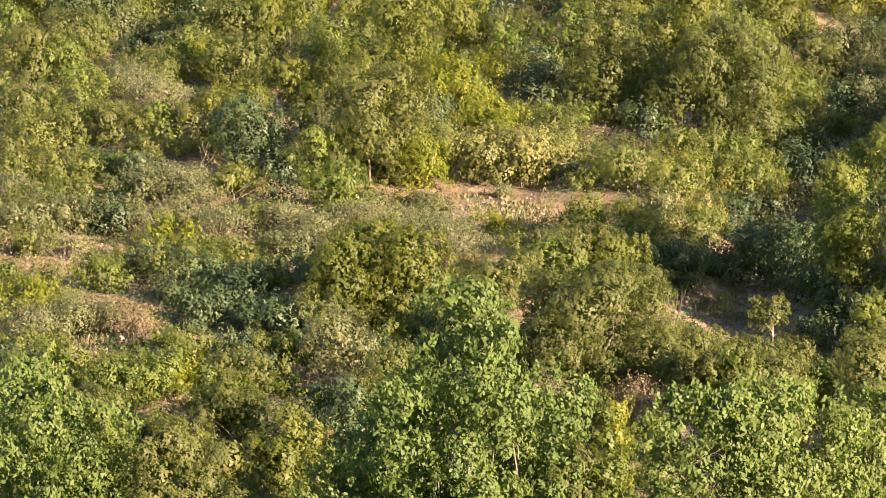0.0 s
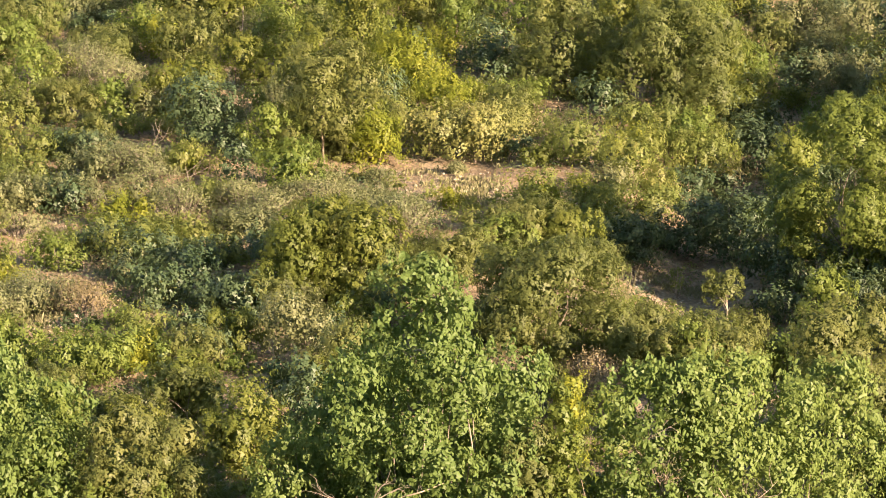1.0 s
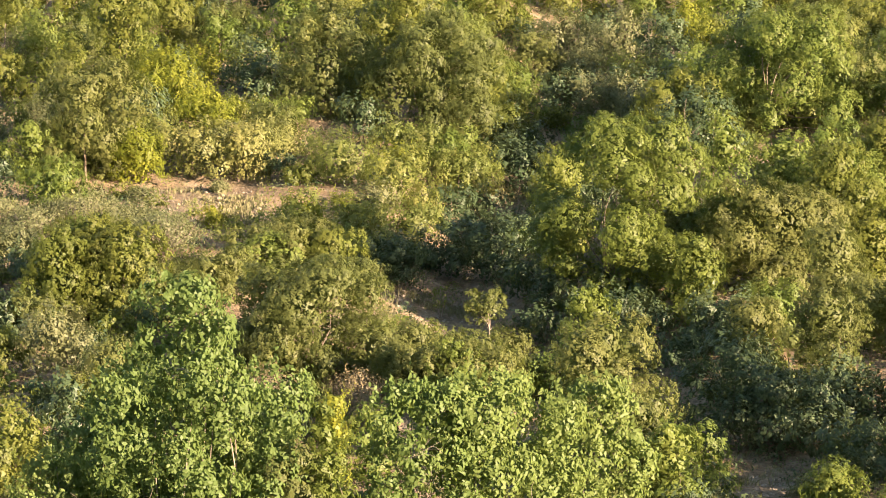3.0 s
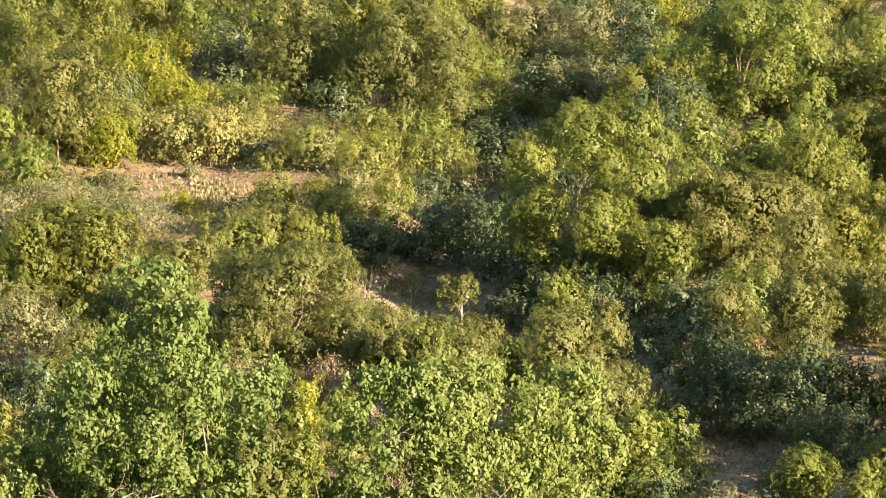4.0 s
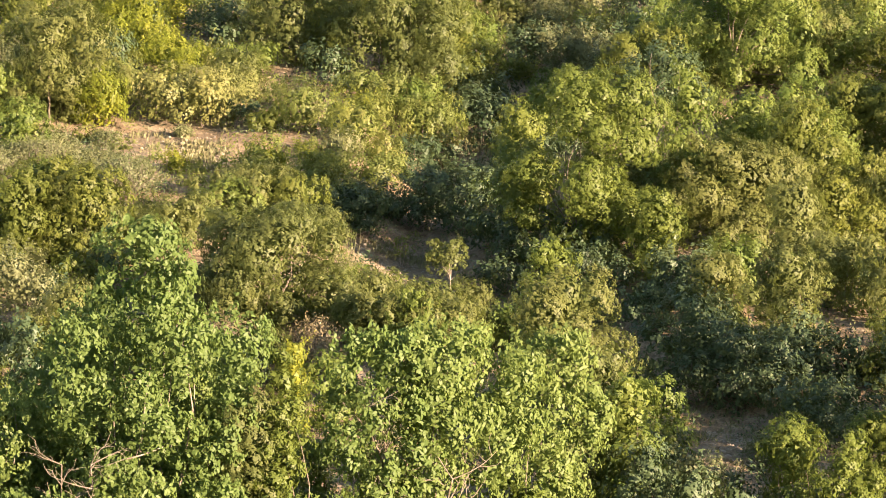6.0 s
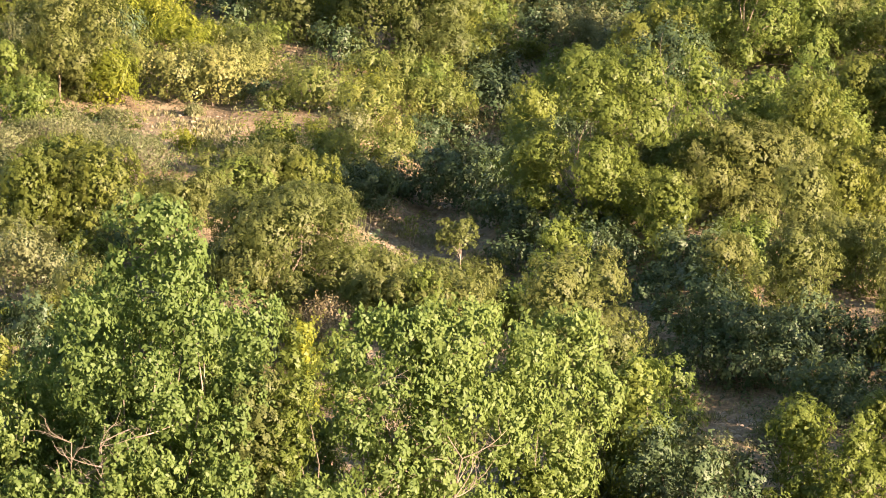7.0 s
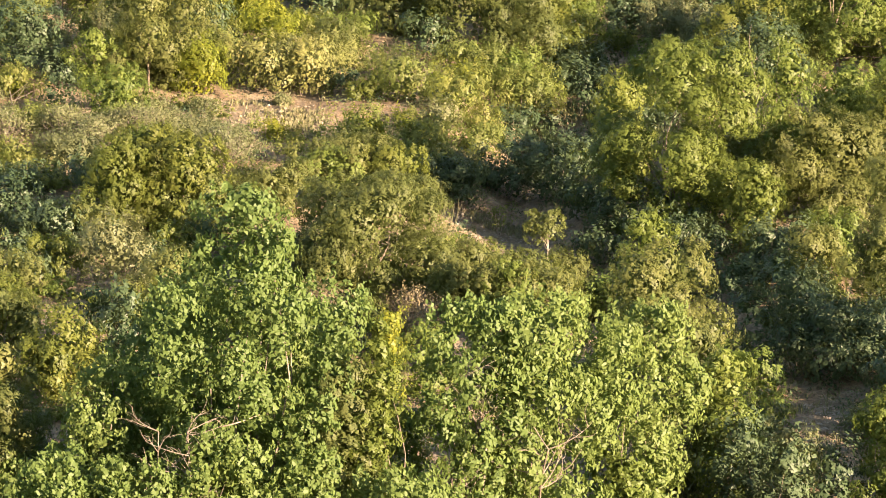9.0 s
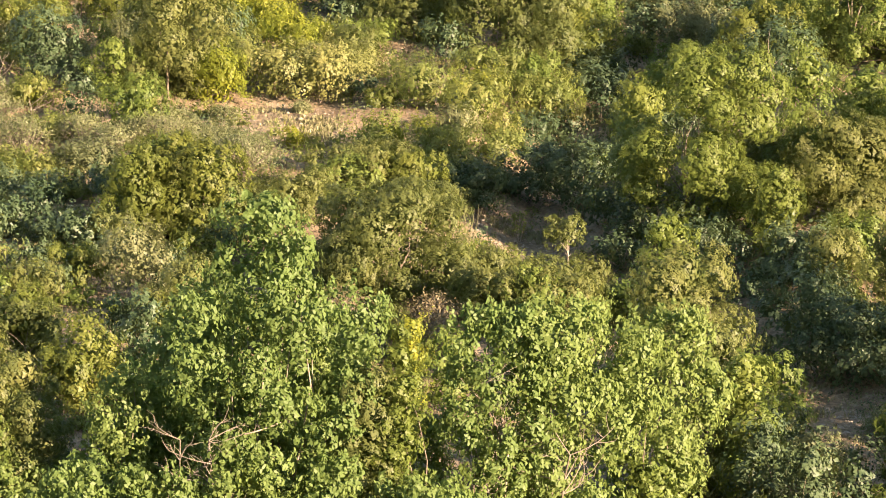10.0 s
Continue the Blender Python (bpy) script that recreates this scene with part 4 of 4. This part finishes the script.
# ---- open ground, undergrowth, grass and stones ----
# centre and half extents, in plan, of the places where the soil lies bare
OPEN = (
    (-2.21, 77.05, 0.98, 1.27),
    (-1.47, 75.80, 0.41, 0.71),
    (1.90, 71.30, 0.85, 1.10),
    (2.55, 71.60, 0.80, 1.20),
    (1.20, 72.10, 0.40, 0.70),
    (1.40, 75.10, 0.36, 0.30),
    (3.60, 82.29, 0.40, 0.56),
    (5.97, 58.61, 0.55, 1.28),
    (-9.07, 73.46, 0.41, 1.18),
    (-7.93, 66.68, 0.43, 0.89),
    (-6.84, 75.82, 0.61, 0.39),
    (2.08, 69.60, 0.56, 0.79),
    (-7.62, 68.54, 0.31, 0.57),
)


def is_open(x, y, grow=1.0):
    return any(((x - a) / (c * grow)) ** 2 + ((y - b) / (d * grow)) ** 2 < 1 for a, b, c, d in OPEN)


def undergrowth():
    """Small shrubs that close the gaps between the larger ones."""
    rng = np.random.default_rng(21)
    kinds = ("herb", "olive", "grey", "green", "dark", "oak", "yellow", "dry")
    # the large share of dark shrubs paints shaded gaps into the undergrowth
    odds = np.array((0.20, 0.15, 0.09, 0.13, 0.22, 0.12, 0.03, 0.04))
    taken = [(o.location.x, o.location.y) for o in scene.objects if o.parent is None and o.type == "EMPTY"]
    count = 0
    for k in range(6000):
        y = 48 + 54 * rng.random()
        x = (rng.random() * 2 - 1) * (0.15 * y + 0.6)
        w = rng.uniform(0.45, 1.0) * (0.8 + y / 250)
        low = is_open(x, y + 1.0, 1.1) or is_open(x, y + 2.0)
        if y > 78:
            w *= 1.5
        if is_open(x, y, 1.0) or any((x - a) ** 2 + ((y - b) * 0.75) ** 2 < (0.40 + 0.2 * w) ** 2 for a, b in taken):
            continue
        taken.append((x, y))
        kind = kinds[rng.choice(8, p=odds / odds.sum())]
        h = w * (rng.uniform(0.35, 0.7) if y < 75 else rng.uniform(0.55, 1.0)) if not low else rng.uniform(0.15, 0.28)
        if low:
            kind = ("herb", "dry", "grey", "dark")[rng.integers(4)]
        if kind == "dry":
            dry_shrub(x, y, w, h, 1000 + k, rng.random() < 0.05)
        else:
            plant(kind, x, y, w, h, 1000 + k, limbs=1)
        count += 1
        if count >= 340:
            break


undergrowth()

# low growth on the bare patch, and the lit brush round the standard bush
plant("herb", -4.77, 77.48, 0.73, 0.34, 430)
plant("grey", -4.21, 77.52, 0.62, 0.31, 431)
plant("herb", -3.69, 77.56, 0.57, 0.29, 432)
dry_shrub(-3.26, 77.26, 0.52, 0.27, 433)
plant("grey", -4.43, 75.98, 0.71, 0.33, 434)
dry_shrub(-3.86, 75.86, 0.61, 0.26, 435)
plant("grey", -3.34, 75.54, 0.61, 0.26, 436)
plant("herb", -2.93, 76.58, 0.46, 0.21, 437)
plant("grey", -4.51, 74.84, 0.60, 0.30, 438)
dry_shrub(-2.66, 74.78, 0.60, 0.28, 439)
plant("grey", -3.29, 74.18, 0.70, 0.33, 440)
dry_shrub(-3.72, 73.86, 0.69, 0.35, 441)
plant("grey", -2.73, 72.64, 0.68, 0.34, 442)
plant("herb", -2.29, 75.78, 0.41, 0.20, 443)
dry_shrub(-1.88, 77.82, 0.31, 0.19, 444)
plant("herb", -1.52, 74.90, 0.50, 0.27, 445)
plant("olive", 2.20, 65.18, 0.96, 0.70, 446)
plant("olive", 3.03, 67.42, 0.86, 0.72, 447)
plant("herb", 1.83, 66.10, 0.71, 0.51, 448)


def ground_cover(tone, seed, spots, label):
    """Low leafy cushions that cover the soil between the shrubs."""
    rng = np.random.default_rng(seed)
    at, normal = [], []
    while len(at) < spots:
        y = 50 + 48 * rng.random()
        x = (rng.random() * 2 - 1) * (0.15 * y + 0.6)
        if is_open(x, y, 1.05) or (is_open(x, y + 0.8) and rng.random() < 0.6):
            continue
        r, k = rng.uniform(0.12, 0.32), 32
        d = unit(rng.normal(0, 1, (k, 3)) + (0, 0, 0.5))
        d[:, 2] = abs(d[:, 2])
        p = d * r * rng.uniform(0.7, 1.1, (k, 1)) * (1, 1, 0.9)
        px, py = p[:, 0] + x, p[:, 1] + y
        at.append(np.stack([px, py, ground_z(px, py) + p[:, 2]], -1))
        normal.append(unit(d + rng.normal(0, 0.3, (k, 3))))
    at, normal = np.concatenate(at), np.concatenate(normal)
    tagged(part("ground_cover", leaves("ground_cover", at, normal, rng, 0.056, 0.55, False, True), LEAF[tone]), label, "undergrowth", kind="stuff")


ground_cover("herb", 31, 1900, "low leafy undergrowth between the shrubs")
ground_cover("grey", 32, 1300, "greyish cushion plants over the stony soil")
# dark cushions whose colour stands for the shade in the gaps
ground_cover("shade_blue", 34, 2600, "dark green undergrowth, coloured as shade between the shrubs")
ground_cover("grass", 33, 1000, "straw-coloured dry herbs between the shrubs")


def grass():
    """Dry grass over the open ground and between the shrubs."""
    rng = np.random.default_rng(5)
    at = []
    while len(at) < 4000:
        y = 46 + 56 * rng.random()
        x = (rng.random() * 2 - 1) * (0.135 * y + 1.5)
        at.append((x, y))
    while len(at) < 5200:  # denser on the open ground, in patches
        a, b, c, d = OPEN[rng.integers(len(OPEN))]
        x, y = a + c * rng.normal(0, 0.6), b + d * rng.normal(0, 0.6)
        if math.sin(2.3 * x + 0.9 * y) + math.sin(1.1 * x - 2.1 * y) > 0.1:
            at.append((x, y))
    at = np.array(at)
    per = 8
    base = np.stack([at[:, 0], at[:, 1], ground_z(at[:, 0], at[:, 1])], -1)
    base = np.repeat(base, per, 0) + np.concatenate([rng.normal(0, 0.05, (len(at) * per, 2)), np.zeros((len(at) * per, 1))], 1)
    n = len(base)
    way = unit(np.concatenate([rng.normal(0, 0.38, (n, 2)), np.ones((n, 1))], 1))
    ln = rng.uniform(0.05, 0.14, (n, 1))
    side = unit(np.cross(way, rng.normal(0, 1, (n, 3)))) * rng.uniform(0.002, 0.004, (n, 1))
    bend = rng.normal(0, 0.018, (n, 3))
    v = np.stack([base - side, base + side, base + way * ln * 0.6 + side * 0.7, base + way * ln + bend], 1)
    tagged(part("grass", raw_mesh("grass", v.reshape(-1, 3), 4, n), LEAF["grass"]), "dry yellowish grass tufts over stony soil", "grass", kind="stuff")


def litter():
    rng = np.random.default_rng(6)
    n = 16000
    y = 46 + 54 * rng.random(n)
    x = (rng.random(n) * 2 - 1) * (0.135 * y + 1.5)
    at = np.stack([x, y, ground_z(x, y) + 0.022], -1)
    up = np.tile((0.0, -0.25, 1.0), (n, 1))
    tagged(part("leaf_litter", leaves("leaf_litter", at, unit(up + rng.normal(0, 0.3, (n, 3))), rng, 0.055, 0.5), LEAF["litter"]), "scattered brown fallen leaves and twigs on the soil", "leaf litter", kind="stuff")


grass()
litter()


def gravel():
    """Small broken stones over the open ground."""
    rng = np.random.default_rng(12)
    corner = np.array(((1, 0, 0), (0, 1, 0), (-1, 0, 0), (0, -1, 0), (0, 0, 1)), float)
    faces = ((0, 1, 4), (1, 2, 4), (2, 3, 4), (3, 0, 4))
    tri = []
    for k in range(2600):
        a, b, c, d = OPEN[k % len(OPEN)]
        t, r = rng.uniform(0, 6.28), math.sqrt(rng.random()) * 1.15
        x, y = a + c * r * math.cos(t), b + d * r * math.sin(t)
        v = (corner + rng.normal(0, 0.25, (5, 3))) * rng.uniform(0.010, 0.035) * (1, 1, 0.7)
        v += (x, y, float(ground_z(x, y)) + 0.006)
        tri += [v[list(f)] for f in faces]
    tri = np.array(tri)
    tagged(part("gravel", raw_mesh("gravel", tri.reshape(-1, 3), 3, len(tri)), STONE), "pale broken gravel on the bare soil", "gravel", kind="stuff")


gravel()


def stone(x, y, size, seed):
    rng = np.random.default_rng(seed)
    bm = bmesh.new()
    bmesh.ops.create_icosphere(bm, subdivisions=2, radius=size * 0.5)
    flat = rng.uniform(0.5, 0.85)
    for v in bm.verts:
        q = v.co * (3.1 / size)
        v.co *= 1 + 0.32 * noise.noise(q + Vector((seed * 3.7, 0, 0)))
        v.co.z *= flat
    me = bpy.data.meshes.new("stone")
    bm.to_mesh(me)
    bm.free()
    ob = part("stone", me, STONE)
    ob.location = (x, y, float(ground_z(x, y)) + size * flat * 0.22)
    ob.rotation_euler = (0, 0, rng.uniform(0, 6.28))
    tagged(ob, "pale weathered limestone half sunk in the soil", "stone", "stones on the open ground")


def stones():
    rng = np.random.default_rng(9)
    for k in range(70):
        a, b, c, d = OPEN[k % len(OPEN)]
        t, r = rng.uniform(0, 6.28), math.sqrt(rng.random())
        stone(a + c * r * math.cos(t), b + d * r * math.sin(t), rng.choice((0.05, 0.06, 0.08, 0.1, 0.13), p=(0.3, 0.3, 0.2, 0.14, 0.06)), 300 + k)


stones()
for sx, sy, size in ((-7.64, 68.84, 0.24), (-7.69, 66.7, 0.16), (-7.87, 66.0, 0.2), (-7.5, 66.3, 0.13), (-8.1, 66.5, 0.12), (-1.9, 76.2, 0.10), (-2.6, 76.6, 0.09)):
    stone(sx, sy, size, round(sx * 100) + 900)


def more_hillside():
    """The thicket goes on to both sides of the view and up the slope."""
    rng = np.random.default_rng(41)
    models = [o for o in scene.objects if o.parent is None and o.name.split(".")[0] in ("evergreen_oak", "green_shrub", "grey_shrub", "low_shrub")
              and o.location.y < 95 and o.children and sum(len(c.data.polygons) for c in o.children) < 4200 and sum(len(c.data.polygons) for c in o.children) > 1200]
    for k in range(70):
        if k < 46:
            y = 48 + 60 * rng.random()
            x = (1 if k % 2 else -1) * (0.16 * y + 1.2 + 9 * rng.random())
        else:
            y, x = 103 + 30 * rng.random(), (rng.random() * 2 - 1) * 22
        size = rng.uniform(1.1, 1.7)
        m = Matrix.LocRotScale((x, y, float(ground_z(x, y))), Euler((0, 0, rng.uniform(0, 6.28))), (size, size, size * rng.uniform(0.85, 1.1)))
        copy_thing(models[rng.integers(len(models))], m)


more_hillside()
